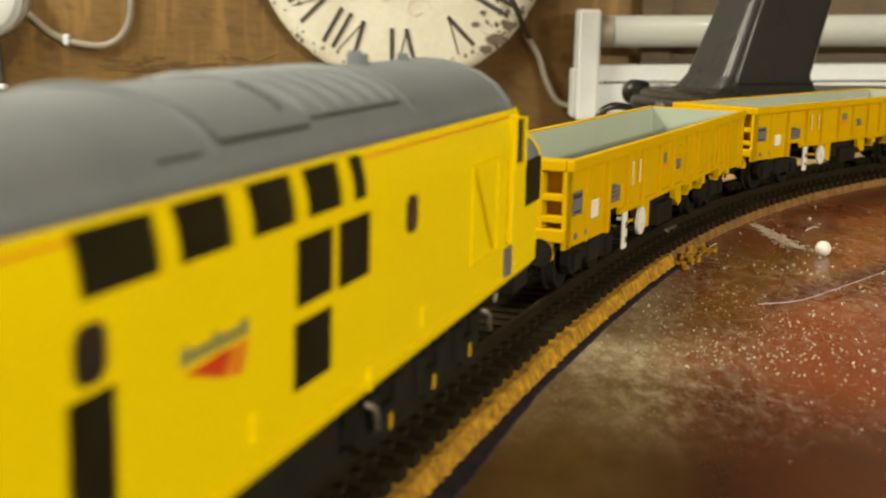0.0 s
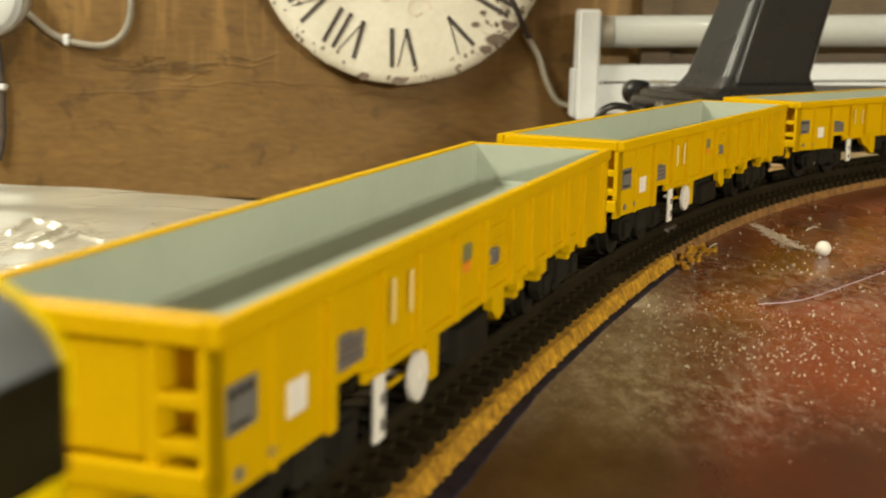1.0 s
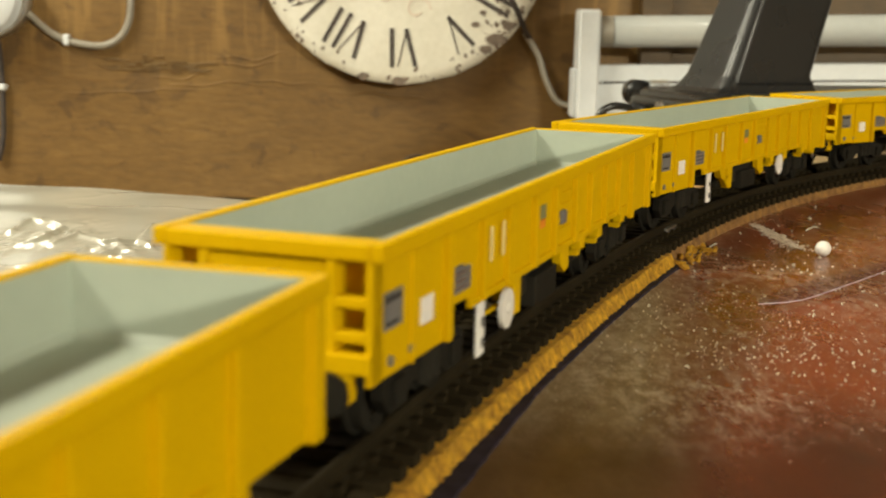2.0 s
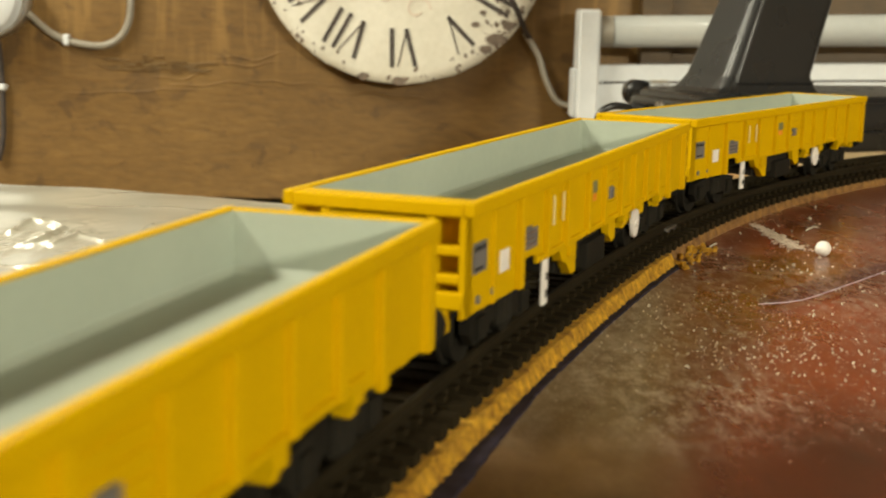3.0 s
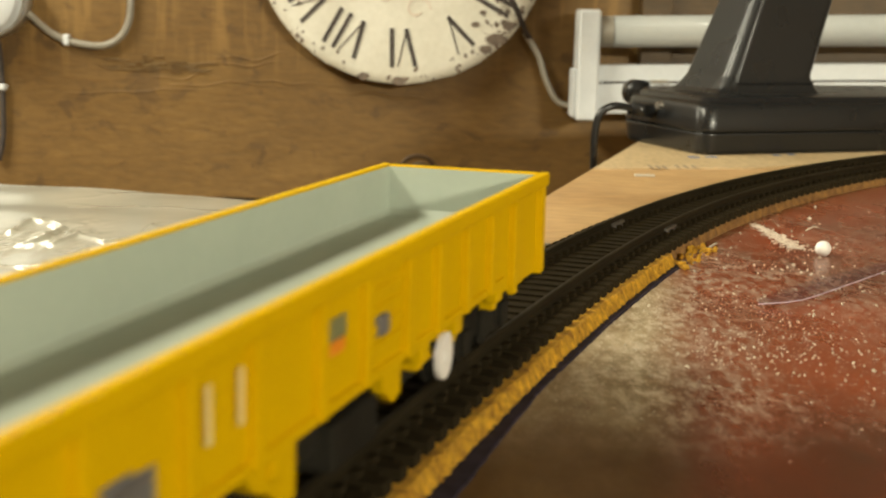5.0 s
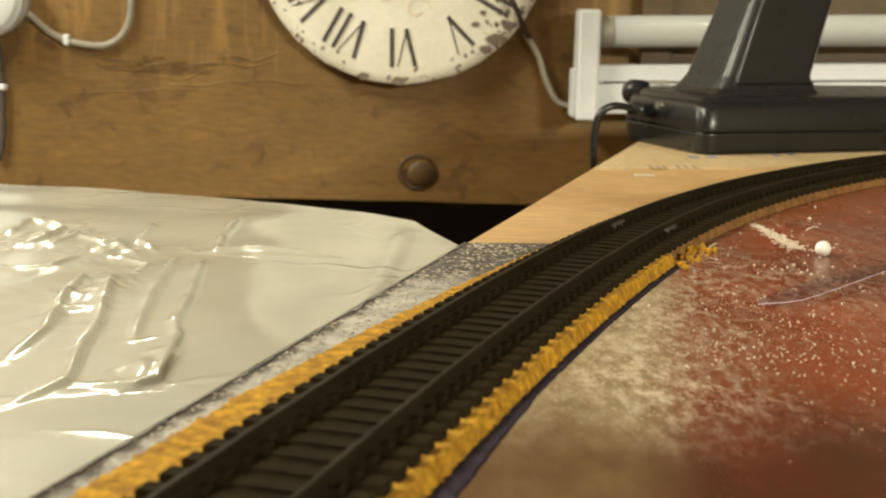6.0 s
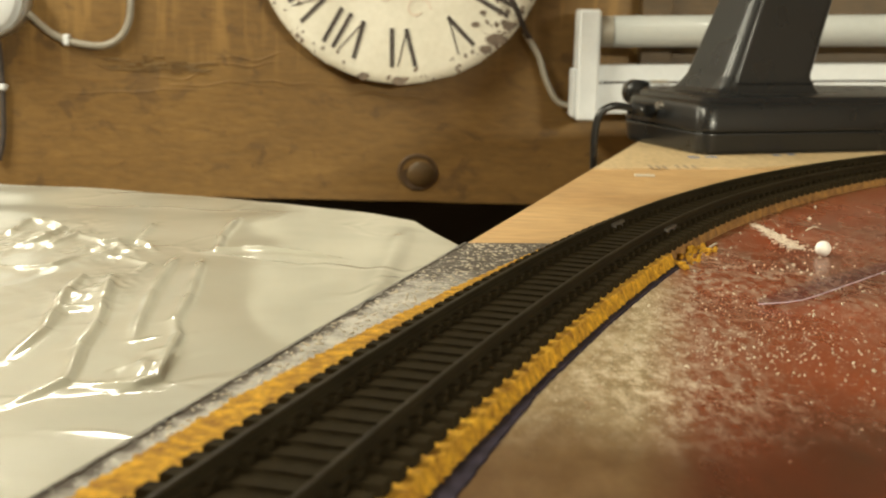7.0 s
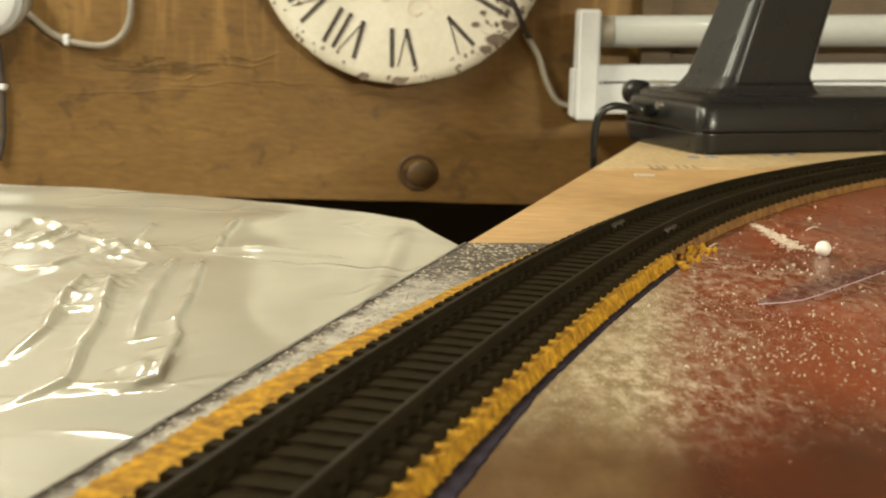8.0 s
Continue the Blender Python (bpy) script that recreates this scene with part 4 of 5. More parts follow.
def loco():
    """The locomotive. Its middle is x = 0; lengths below count from a point 23 mm behind it."""
    D = 0.023
    w = empty("locomotive", pose(0, 0, 0), "bright yellow diesel locomotive with a grey roof and dark grilles", "locomotive")
    sideprof = [(0.0160, 0.0225), (0.0172, 0.0240), (0.0175, 0.0262), (0.0175, 0.0455), (0.0174, 0.0478), (0.0171, 0.0500), (0.0166, 0.0522), (0.0160, 0.0538)]
    roofprof = [(0.0161, 0.0537), (0.0152, 0.0556), (0.0133, 0.0578), (0.0105, 0.0597), (0.0070, 0.0610), (0.0035, 0.0617), (0.0, 0.0619)]
    nose = [(0.0160, 0.0225), (0.0172, 0.0240), (0.0172, 0.0262), (0.0172, 0.0330), (0.0172, 0.0390), (0.0171, 0.0434)]

    def shell(pr, x, k=1.0, dz=0.0):
        return [(x + D, y * k, z + dz) for y, z in pr] + [(x + D, -y * k, z + dz) for y, z in reversed(pr)]

    u0, u1 = -0.129, 0.0835
    bm = bmesh.new()
    loft(bm, [shell(sideprof, u) for u in (u0, -0.06, 0.0, u1)])
    part("body", hold(bm), M_LOCO, w, "bright yellow body side", False)
    bm = bmesh.new()
    half = [shell(roofprof[:-1] + [roofprof[-1]], u) for u in (u0 - 0.0005, -0.06, 0.0, u1 - 0.006)]
    half.append(shell([(y, z - 0.0006) for y, z in roofprof], u1 - 0.001, 0.995))
    loft(bm, half)
    o = part("roof", hold(bm), M_ROOF, w, "grey rounded roof", True)
    # cab arch in yellow at each end of the roof
    for u, d in ((u1, 1), (u0, -1)):
        bm = bmesh.new()
        loft(bm, [shell(roofprof, u - d * 0.0065, 1.012, 0.0002), shell(roofprof, u - d * 0.0045, 1.014, 0.0003), shell([(y, z - 0.0012) for y, z in roofprof], u + d * 0.0004, 0.99)])
        part("cab_arch", hold(bm), M_ROOF, w, "rounded end of the cab roof", True)
        # nose
        e = 0.1005 if d > 0 else -0.146
        bm = bmesh.new()
        loft(bm, [shell(nose, u - d * 0.001), shell(nose, e - d * 0.0025), shell(nose, e, 0.96, -0.0002)])
        nz = part("nose", hold(bm), M_LOCO, w, "yellow nose end", False)
        bm = bmesh.new()
        topn = [(0.0171, 0.0433), (0.0167, 0.0447), (0.0156, 0.0464), (0.0136, 0.0480), (0.0105, 0.0495), (0.0060, 0.0504), (0.0, 0.0507)]
        loft(bm, [shell(topn, u - d * 0.001), shell(topn, e - d * 0.001), shell([(y, z - 0.0004) for y, z in topn], e - d * 0.0002, 0.98)])
        part("nose_top", hold(bm), M_ROOF, nz, "grey arched nose top", True)
        bm = bmesh.new()
        rim = [(0.0173, 0.0400), (0.0173, 0.0434), (0.0168, 0.0448), (0.0157, 0.0466), (0.0137, 0.0482), (0.0106, 0.0497), (0.0060, 0.0506), (0.0, 0.0509)]
        loft(bm, [shell(rim, e - d * 0.0007), shell(rim, e + d * 0.0002)])
        part("nose_rim", hold(bm), M_LOCO, nz, "", False)
        for s in (-1, 1):
            bm = prism(bmesh.new(), sorted([(u + d * 0.0042 + D, 0.0354), (e - d * 0.0009 + D, 0.0354), (e - d * 0.0009 + D, 0.0437), (u + d * 0.0042 + D, 0.0437)], key=lambda q: math.atan2(q[1] - 0.0394, q[0] - (u + e) / 2 - D)), s * 0.0166, s * 0.01742, "y")
            part("side_glazing", hold(bm), M_GRILLE, nz, "dark panel on the nose side")
            # cab side window with a raised yellow frame
            wx0, wx1 = sorted((u - d * 0.0070, u - d * 0.0002))
            bm = prism(bmesh.new(), [(wx0 + D, 0.0446), (wx1 + D, 0.0440), (wx1 + D - 0.0004, 0.0518), (wx0 + D + 0.0004, 0.0522)], s * 0.0160, s * 0.01765, "y")
            cw = part("cab_window", hold(bm), M_GLASS, w, "dark cab side window")
            bm = boxes((wx0 + D - 0.0008, wx0 + D, s * 0.0165, s * 0.0181, 0.0436, 0.0530), (wx1 + D, wx1 + D + 0.0008, s * 0.0165, s * 0.0181, 0.0436, 0.0522), (wx0 + D - 0.0008, wx1 + D + 0.0008, s * 0.0168, s * 0.0181, 0.0430, 0.0440), bevel=0.0002)
            part("window_frame", hold(bm), M_LOCO, cw)
            part("handrail", hold(boxes((u - d * 0.0112 + D - 0.0003, u - d * 0.0112 + D + 0.0003, s * 0.0176, s * 0.0186, 0.0310, 0.0458), bevel=0.0002)), M_LOCO, w, "thin yellow handrail")
            part("step_plate", hold(boxes((u - d * 0.0128 + D, u - d * 0.0078 + D, s * 0.0172, s * 0.0179, 0.0252, 0.0302))), M_LABEL, w, "small grey data plate")
        # windscreen over the nose
        bm = prism(bmesh.new(), [(-0.0150, 0.0475), (0.0150, 0.0475), (0.0135, 0.0545), (0.0100, 0.0580), (-0.0100, 0.0580), (-0.0135, 0.0545)], min(u, u + d * 0.0012) + D, max(u, u + d * 0.0012) + D, "x")
        part("windscreen", hold(bm), M_GLASS, w, "dark windscreen")
        # front fittings
        for s in (-1, 1):
            bm = cyl(bmesh.new(), (e + d * 0.0025 + D, s * 0.0112, 0.0225), (1, 0, 0), 0.0014, 0.0014, 0.006, 14)
            cyl(bm, (e + d * 0.0058 + D, s * 0.0112, 0.0225), (1, 0, 0), 0.0025, 0.0025, 0.0008, 20)
            part("buffer", hold(bm), M_BLACK, w)
        bm = boxes((e - d * 0.010 + D, e + d * 0.0015 + D, -0.0150, 0.0150, 0.0180, 0.0230), (e + D, e + d * 0.0120 + D, -0.0010, 0.0010, 0.0156, 0.0168), (e + d * 0.0108 + D, e + d * 0.0120 + D, -0.006, 0.006, 0.0156, 0.0168), bevel=0.0003)
        part("buffer_beam", hold(bm), M_BLACK, w, "black buffer beam and coupling")
        for yy in (-0.0085, -0.0055, 0.007):
            bm = bmesh.new()
            tube_path(bm, bend([(e - d * 0.002 + D, yy, 0.0205), (e + d * 0.0026 + D, yy, 0.0200), (e + d * 0.0030 + D, yy, 0.0165), (e + d * 0.0016 + D, yy, 0.0138)], 4), 0.0005, 6)
            part("brake_pipe", hold(bm), M_STEEL, w, "pale hanging brake pipe", True)
    for s in (-1, 1):
        # curved cantrail grilles, sunk between yellow ribs
        for a, b in ((-0.0598, -0.0484), (-0.0458, -0.0349), (-0.0314, -0.0203), (-0.0178, -0.0071), (-0.0042, 0.0010)):
            bm = bmesh.new()
            pr = [(0.01752, 0.0482), (0.01742, 0.0495), (0.01722, 0.0508), (0.01690, 0.0521), (0.01665, 0.0531)]
            n = 6
            rings = [[(a + (b - a) * i / n + D, s * (y + 0.0001), z) for y, z in pr] + [(a + (b - a) * i / n + D, s * (y - 0.0012), z) for y, z in reversed(pr)] for i in range(n + 1)]
            loft(bm, rings)
            part("cantrail_grille", hold(bm), M_GRILLE, w, "dark curved cantrail grille")
        for a, b in ((-0.0484, -0.0458), (-0.0349, -0.0314), (-0.0203, -0.0178), (-0.0071, -0.0042)):
            bm = bmesh.new()
            pr = [(0.01765, 0.0478), (0.01760, 0.0495), (0.01740, 0.0508), (0.01705, 0.0521), (0.01660, 0.0534)]
            rings = [[(x + D, s * (y + 0.0004), z) for y, z in pr] + [(x + D, s * (y - 0.0012), z) for y, z in reversed(pr)] for x in (a, b)]
            loft(bm, rings)
            part("cantrail_rib", hold(bm), M_LOCO, w)
        for x0, x1, z0, z1 in ((-0.0198, -0.0099, 0.0391, 0.0463), (-0.0078, 0.0022, 0.0388, 0.0463), (-0.0205, -0.0102, 0.0302, 0.0374), (-0.0624, -0.0558, 0.0250, 0.0408)):
            g = part("grille", hold(boxes((x0 + D, x1 + D, s * 0.0170, s * 0.01765, z0, z1))), M_GRILLE, w, "dark square grille")
            if x0 > -0.03:
                bm = bmesh.new()
                for k in range(7):
                    zz = z0 + (z1 - z0) * (k + 0.5) / 7
                    box(bm, x0 + D + 0.0004, x1 + D - 0.0004, s * 0.0172, s * 0.01775, zz, zz + 0.0004)
                part("louvre", hold(bm), M_GRILLE, g)
        for x0, x1, z0, z1 in ((0.0165, 0.0212, 0.0412, 0.0462), (-0.0614, -0.0568, 0.0416, 0.0463)):
            o8 = [(x0 + 0.001 + D, z0), (x1 - 0.001 + D, z0), (x1 + D, z0 + 0.001), (x1 + D, z1 - 0.001), (x1 - 0.001 + D, z1), (x0 + 0.001 + D, z1), (x0 + D, z1 - 0.001), (x0 + D, z0 + 0.001)]
            part("side_window", hold(prism(bmesh.new(), o8, s * 0.0170, s * 0.01762, "y")), M_GLASS, w, "small dark rounded window")
        # cab door outline and its diagonal brace
        for r in ((0.0490, 0.0494, 0.0312, 0.0466), (0.0650, 0.0654, 0.0312, 0.0466), (0.0490, 0.0654, 0.0464, 0.0468), (0.0490, 0.0654, 0.0310, 0.0314)):
            part("door_edge", hold(boxes((r[0] + D, r[1] + D, s * 0.0172, s * 0.01785, r[2], r[3]))), M_LOCO, w)
        bm = bmesh.new()
        tube_path(bm, [(0.0498 + D, s * 0.0177, 0.0462), (0.0620 + D, s * 0.0177, 0.0320)], 0.0003, 6)
        part("door_brace", hold(bm), M_YELLOW, w, "thin diagonal brace")
        # orange cantrail stripe
        part("cantrail_stripe", hold(boxes((0.0030 + D, 0.0760 + D, s * 0.0160, s * 0.01665, 0.0524, 0.0527))), M_ORANGE, w, "thin orange stripe")
        part("cantrail_stripe", hold(boxes((-0.128 + D, -0.0600 + D, s * 0.0160, s * 0.01665, 0.0524, 0.0527))), M_ORANGE, w, "thin orange stripe")
        # printed emblem: unreadable lettering as bars over a red and orange wedge
        em = part("emblem", hold(prism(bmesh.new(), [(-0.0444 + D, 0.0384), (-0.0372 + D, 0.0363), (-0.0352 + D, 0.0387), (-0.0372 + D, 0.0388)], s * 0.0172, s * 0.0176, "y")), M_RED, w, "printed emblem: red wedge under grey-green bars")
        part("wedge", hold(prism(bmesh.new(), [(-0.0370 + D, 0.0362), (-0.0330 + D, 0.0356), (-0.0317 + D, 0.0388), (-0.0350 + D, 0.0387)], s * 0.0172, s * 0.0176, "y")), M_ORANGE, em)
        for k in range(7):
            part("print_bar", hold(boxes((-0.0450 + k * 0.00195 + D, -0.0450 + k * 0.00195 + 0.0015 + D, s * 0.0172, s * 0.0176, 0.0392, 0.0404 if k % 3 else 0.0408))), M_GREEN, em)
        # lower steps and catches on the skirt
        for x, z in ((-0.0312, 0.0280), (0.0235, 0.0272), (0.0020, 0.0240)):
            part("catch", hold(boxes((x + D, x + 0.0012 + D, s * 0.0173, s * 0.0180, z, z + 0.0030), bevel=0.0002)), M_LOCO, w)
        # skirt bead
        part("skirt_bead", hold(boxes((u0 + D, u1 + D, s * 0.0168, s * 0.0179, 0.0246, 0.0256), bevel=0.0003)), M_LOCO, w)
    # roof: raised hatch with dark joints, ribs, ports
    def on_roof(y):
        return float(np.interp(abs(y), [q[0] for q in reversed(roofprof)], [q[1] for q in reversed(roofprof)]))

    def roof_bar(name, u_a, u_b, y_a, y_b, r, m, label=""):
        bm = bmesh.new()
        pts = [(u_a + (u_b - u_a) * i / 14 + D, y_a + (y_b - y_a) * i / 14, on_roof(y_a + (y_b - y_a) * i / 14) + r * 0.3) for i in range(15)]
        tube_path(bm, pts, r, 6)
        part(name, hold(bm), m, w, label, True)

    for ua in (-0.0305, 0.0300):
        roof_bar("roof_joint", ua, ua, -0.0140, 0.0140, 0.00030, M_ROOFDARK)
        roof_bar("roof_bead", ua - 0.0015, ua - 0.0015, -0.0150, 0.0150, 0.0005, M_ROOF)
    for s in (-1, 1):
        roof_bar("roof_joint", -0.0305, -0.0085, s * 0.0140, s * 0.0140, 0.00030, M_ROOFDARK)
        roof_bar("roof_joint", -0.0060, 0.0250, s * 0.0134, s * 0.0134, 0.00024, M_ROOFDARK)
        roof_bar("roof_joint", -0.0110, -0.0080, s * 0.0118, s * 0.0050, 0.00026, M_ROOFDARK)
        roof_bar("roof_joint", -0.0430, -0.0350, s * 0.0145, s * 0.0145, 0.00020, M_ROOFDARK)
    for k in range(6):
        roof_bar("roof_rib", -0.0062 + 0.0060 * k, -0.0062 + 0.0060 * k, -0.0130, 0.0130, 0.00055, M_RIB, "raised pale roof rib")
    for u, y, r, h in ((-0.061, 0.0, 0.0014, 0.0026), (0.045, 0.0, 0.0018, 0.0020), (0.052, 0.003, 0.0012, 0.0024), (0.067, 0.0, 0.0010, 0.0016)):
        part("roof_port", hold(cyl(bmesh.new(), (u + D, y, on_roof(y) + h / 2 - 0.0004), (0, 0, 1), r, r * 0.9, h, 16)), M_ROOF, w, "small grey roof port")
    bm = bmesh.new()
    box(bm, -0.100 + D, -0.075 + D, -0.007, 0.007, 0.0600, 0.0626, 0.0005)
    part("roof_box", hold(bm), M_ROOF, w, "raised grey roof box")
    # underneath
    bm = boxes((-0.125 + D, 0.080 + D, -0.0110, 0.0110, 0.0195, 0.0245), (-0.045 + D, 0.000 + D, -0.0150, 0.0150, 0.0145, 0.0235), bevel=0.0006)
    part("underframe", hold(bm), M_BLACK, w, "black underframe and fuel tank")
    for bx in (-0.083, 0.037):
        bm = bmesh.new()
        for s in (-1, 1):
            prism(bm, [(bx - 0.030 + D, 0.0150), (bx - 0.026 + D, 0.0125), (bx + 0.026 + D, 0.0125), (bx + 0.030 + D, 0.0150), (bx + 0.028 + D, 0.0205), (bx - 0.028 + D, 0.0205)], s * 0.0122, s * 0.0142, "y")
            for q in (-0.020, 0.0, 0.020):
                box(bm, bx + q - 0.0028 + D, bx + q + 0.0028 + D, s * 0.0138, s * 0.0156, 0.0135, 0.0180, 0.0003)
                for c in (-0.0048, 0.0048):
                    cyl(bm, (bx + q + c + D, s * 0.0146, 0.0180), (0, 0, 1), 0.0013, 0.0013, 0.0056, 10)
        box(bm, bx - 0.010 + D, bx + 0.010 + D, -0.0124, 0.0124, 0.0150, 0.0215)
        part("bogie", hold(bm), M_BLACK, w, "black six-wheel bogie frame")
        for s in (-1, 1):
            for q in (-0.020, 0.0, 0.020):
                part("axle_box_tab", hold(boxes((bx + q - 0.0004 + D, bx + q + 0.0004 + D, s * 0.0154, s * 0.0158, 0.0146, 0.0168), bevel=0.0001)), M_YELLOW, w, "yellow axle box tab")
            for q in (-0.029, 0.029):
                bm = bmesh.new()
                tube_path(bm, bend([(bx + q + D, s * 0.0150, 0.0205), (bx + q + 0.001 + D, s * 0.0162, 0.0195), (bx + q + 0.002 + D, s * 0.0162, 0.0165)], 4), 0.0004, 6)
                part("sand_pipe", hold(bm), M_STEEL, w, "pale sanding pipe", True)
        for q in (-0.020, 0.0, 0.020):
            wheelset(w, bx + q + D, 0.0072)
    return w


# ---- things round the layout ----
def plastic_sheet():
    """A slab wrapped in glossy cream plastic, creased, beside the board."""
    bm = bmesh.new()
    top = -0.015
    us = np.concatenate([np.linspace(0, 0.70, 16)[:-1], np.linspace(0.70, 1, 360)])
    vs = np.concatenate([np.linspace(0, 0.56, 16)[:-1], np.linspace(0.56, 1, 460)])
    u, v = np.meshgrid(us, vs)

    def far(x):
        return np.interp(x, (-0.9, -0.219, -0.160, -0.096, -0.040, -0.012, 0.006, 0.01), (0.66, 0.634, 0.624, 0.598, 0.568, 0.547, 0.488, 0.476))

    x = -0.75 + 0.75 * u
    for _ in range(6):
        y = -0.35 + (far(x) + 0.35) * v
        x_r = np.minimum(-0.058 + (y - 0.175) * 0.2945 - 0.0035, 0.006)
        x = -0.75 + (x_r + 0.75) * u
    h = np.zeros_like(x)
    rnd = random.Random(12)
    # creases: lines in the plan, each a narrow puckered ridge
    creases = (((-0.146, 0.416), (-0.135, 0.408), (-0.128, 0.413), (-0.122, 0.435)), ((-0.141, 0.445), (-0.137, 0.476), (-0.122, 0.455), (-0.112, 0.467), (-0.102, 0.449)),
               ((-0.114, 0.477), (-0.115, 0.508)), ((-0.111, 0.436), (-0.098, 0.420), (-0.099, 0.407)), ((-0.092, 0.439), (-0.087, 0.378), (-0.080, 0.322)),
               ((-0.082, 0.432), (-0.075, 0.373), (-0.073, 0.343), (-0.069, 0.328), (-0.066, 0.290), (-0.070, 0.283), (-0.083, 0.285)), ((-0.080, 0.322), (-0.070, 0.330)),
               ((-0.084, 0.522), (-0.084, 0.481), (-0.080, 0.450), (-0.071, 0.453), (-0.037, 0.443)), ((-0.106, 0.301), (-0.105, 0.330), (-0.111, 0.369), (-0.113, 0.395), (-0.105, 0.403)),
               ((-0.105, 0.403), (-0.098, 0.365), (-0.093, 0.338), (-0.091, 0.315), (-0.086, 0.285), (-0.094, 0.266)), ((-0.081, 0.251), (-0.070, 0.252), (-0.058, 0.250)),
               ((-0.164, 0.470), (-0.166, 0.512), (-0.148, 0.493), (-0.146, 0.463), (-0.154, 0.448)), ((-0.200, 0.46), (-0.175, 0.44), (-0.160, 0.43)))
    for line in creases:
        big = rnd.uniform(0.9, 1.25) * (0.2 if line[0][1] < 0.26 else 1.0)
        for k, ((x0, y0), (x1, y1)) in enumerate(zip(line, line[1:])):
            ln = math.hypot(x1 - x0, y1 - y0)
            c, s_ = (x1 - x0) / ln, (y1 - y0) / ln
            p = np.clip((x - x0) * c + (y - y0) * s_, 0, ln)
            d = np.hypot(x - x0 - p * c, y - y0 - p * s_)
            # taper at the free ends, pucker along the way
            t0 = np.clip(p / 0.012, 0.25, 1) if k == 0 else 1.0
            t1 = np.clip((ln - p) / 0.012, 0.25, 1) if k == len(line) - 2 else 1.0
            wave = 1.0 + 0.16 * np.sin(p * 240 + 3 * k + 40 * x0)
            # one flank runs out gently, the other is steep
            q = (x - x0) * s_ - (y - y0) * c
            wide = np.where(q > 0, 0.0045, 0.0015)
            h = np.maximum(h, 0.00125 * big * t0 * t1 * wave * (0.75 * np.exp(-(d / 0.0014) ** 2) + 0.45 * np.exp(-(d / wide) ** 2)))
    # crumpled patches between the creases
    crumple = np.zeros_like(x)
    for cx, cy, rx, ry in ((-0.104, 0.372, 0.010, 0.030), (-0.150, 0.475, 0.016, 0.030), (-0.070, 0.300, 0.004, 0.014), (-0.118, 0.445, 0.014, 0.020)):
        crumple = np.maximum(crumple, np.exp(-((x - cx) / rx) ** 2 - ((y - cy) / ry) ** 2))
    # one long soft fold across the far corner
    h += 0.0012 * np.exp(-((x + 0.019 - (y - 0.43) * 0.05) / 0.0045) ** 2) * np.clip((y - 0.35) / 0.03, 0, 1) * np.clip((0.52 - y) / 0.03, 0, 1)
    rows = []
    for j in range(x.shape[0]):
        row = []
        for i in range(x.shape[1]):
            X, Y = float(x[j, i]), float(y[j, i])
            d = min(float(far(X)) - Y, 0.05)
            dr = max(0.0, min(1.0, (0.014 - d) / 0.014))
            corner = max(0.0, (Y - 0.47) / 0.09) * max(0.0, (X + 0.035) / 0.04)
            rip = float(crumple[j, i])
            rip *= 0.0030 * (0.55 - abs(noise.noise((X * 85, Y * 48, 3)))) + 0.0010 * (0.5 - abs(noise.noise((X * 190, Y * 110, 8))))
            z = top + (h[j, i] + rip + 0.0014 * noise.noise((X * 9, Y * 9, 2)) + 0.0010 * noise.noise((X * 26, Y * 20, 6))) * (1 - dr) - 0.0045 * dr * dr - 0.0012 * min(1.5, corner) ** 1.5
            row.append(bm.verts.new((X, Y, z)))
        rows.append(row)
    for j in range(len(rows) - 1):
        for i in range(len(rows[0]) - 1):
            bm.faces.new((rows[j][i], rows[j][i + 1], rows[j + 1][i + 1], rows[j + 1][i]))
    rim = rows[0][:] + [r[-1] for r in rows[1:]] + rows[-1][-2::-1] + [r[0] for r in rows[-2:0:-1]]
    prev = rim
    for dz in (0.04, 0.11):
        cur = [bm.verts.new((q.co.x, q.co.y, -dz - 0.01)) for q in rim]
        n = len(rim)
        for i in range(n):
            bm.faces.new((prev[i], prev[(i + 1) % n], cur[(i + 1) % n], cur[i]))
        prev = cur
    bm.faces.new(prev)
    bmesh.ops.recalc_face_normals(bm, faces=bm.faces)
    tagged(part("wrapped_slab", bm, M_SHEET, None, "", True), "flat slab wrapped in creased glossy cream plastic", "wrapped slab")
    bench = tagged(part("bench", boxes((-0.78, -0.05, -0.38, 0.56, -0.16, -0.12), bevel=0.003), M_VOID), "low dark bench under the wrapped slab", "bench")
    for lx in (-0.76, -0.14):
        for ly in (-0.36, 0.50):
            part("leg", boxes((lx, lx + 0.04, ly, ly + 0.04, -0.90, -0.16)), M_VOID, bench)


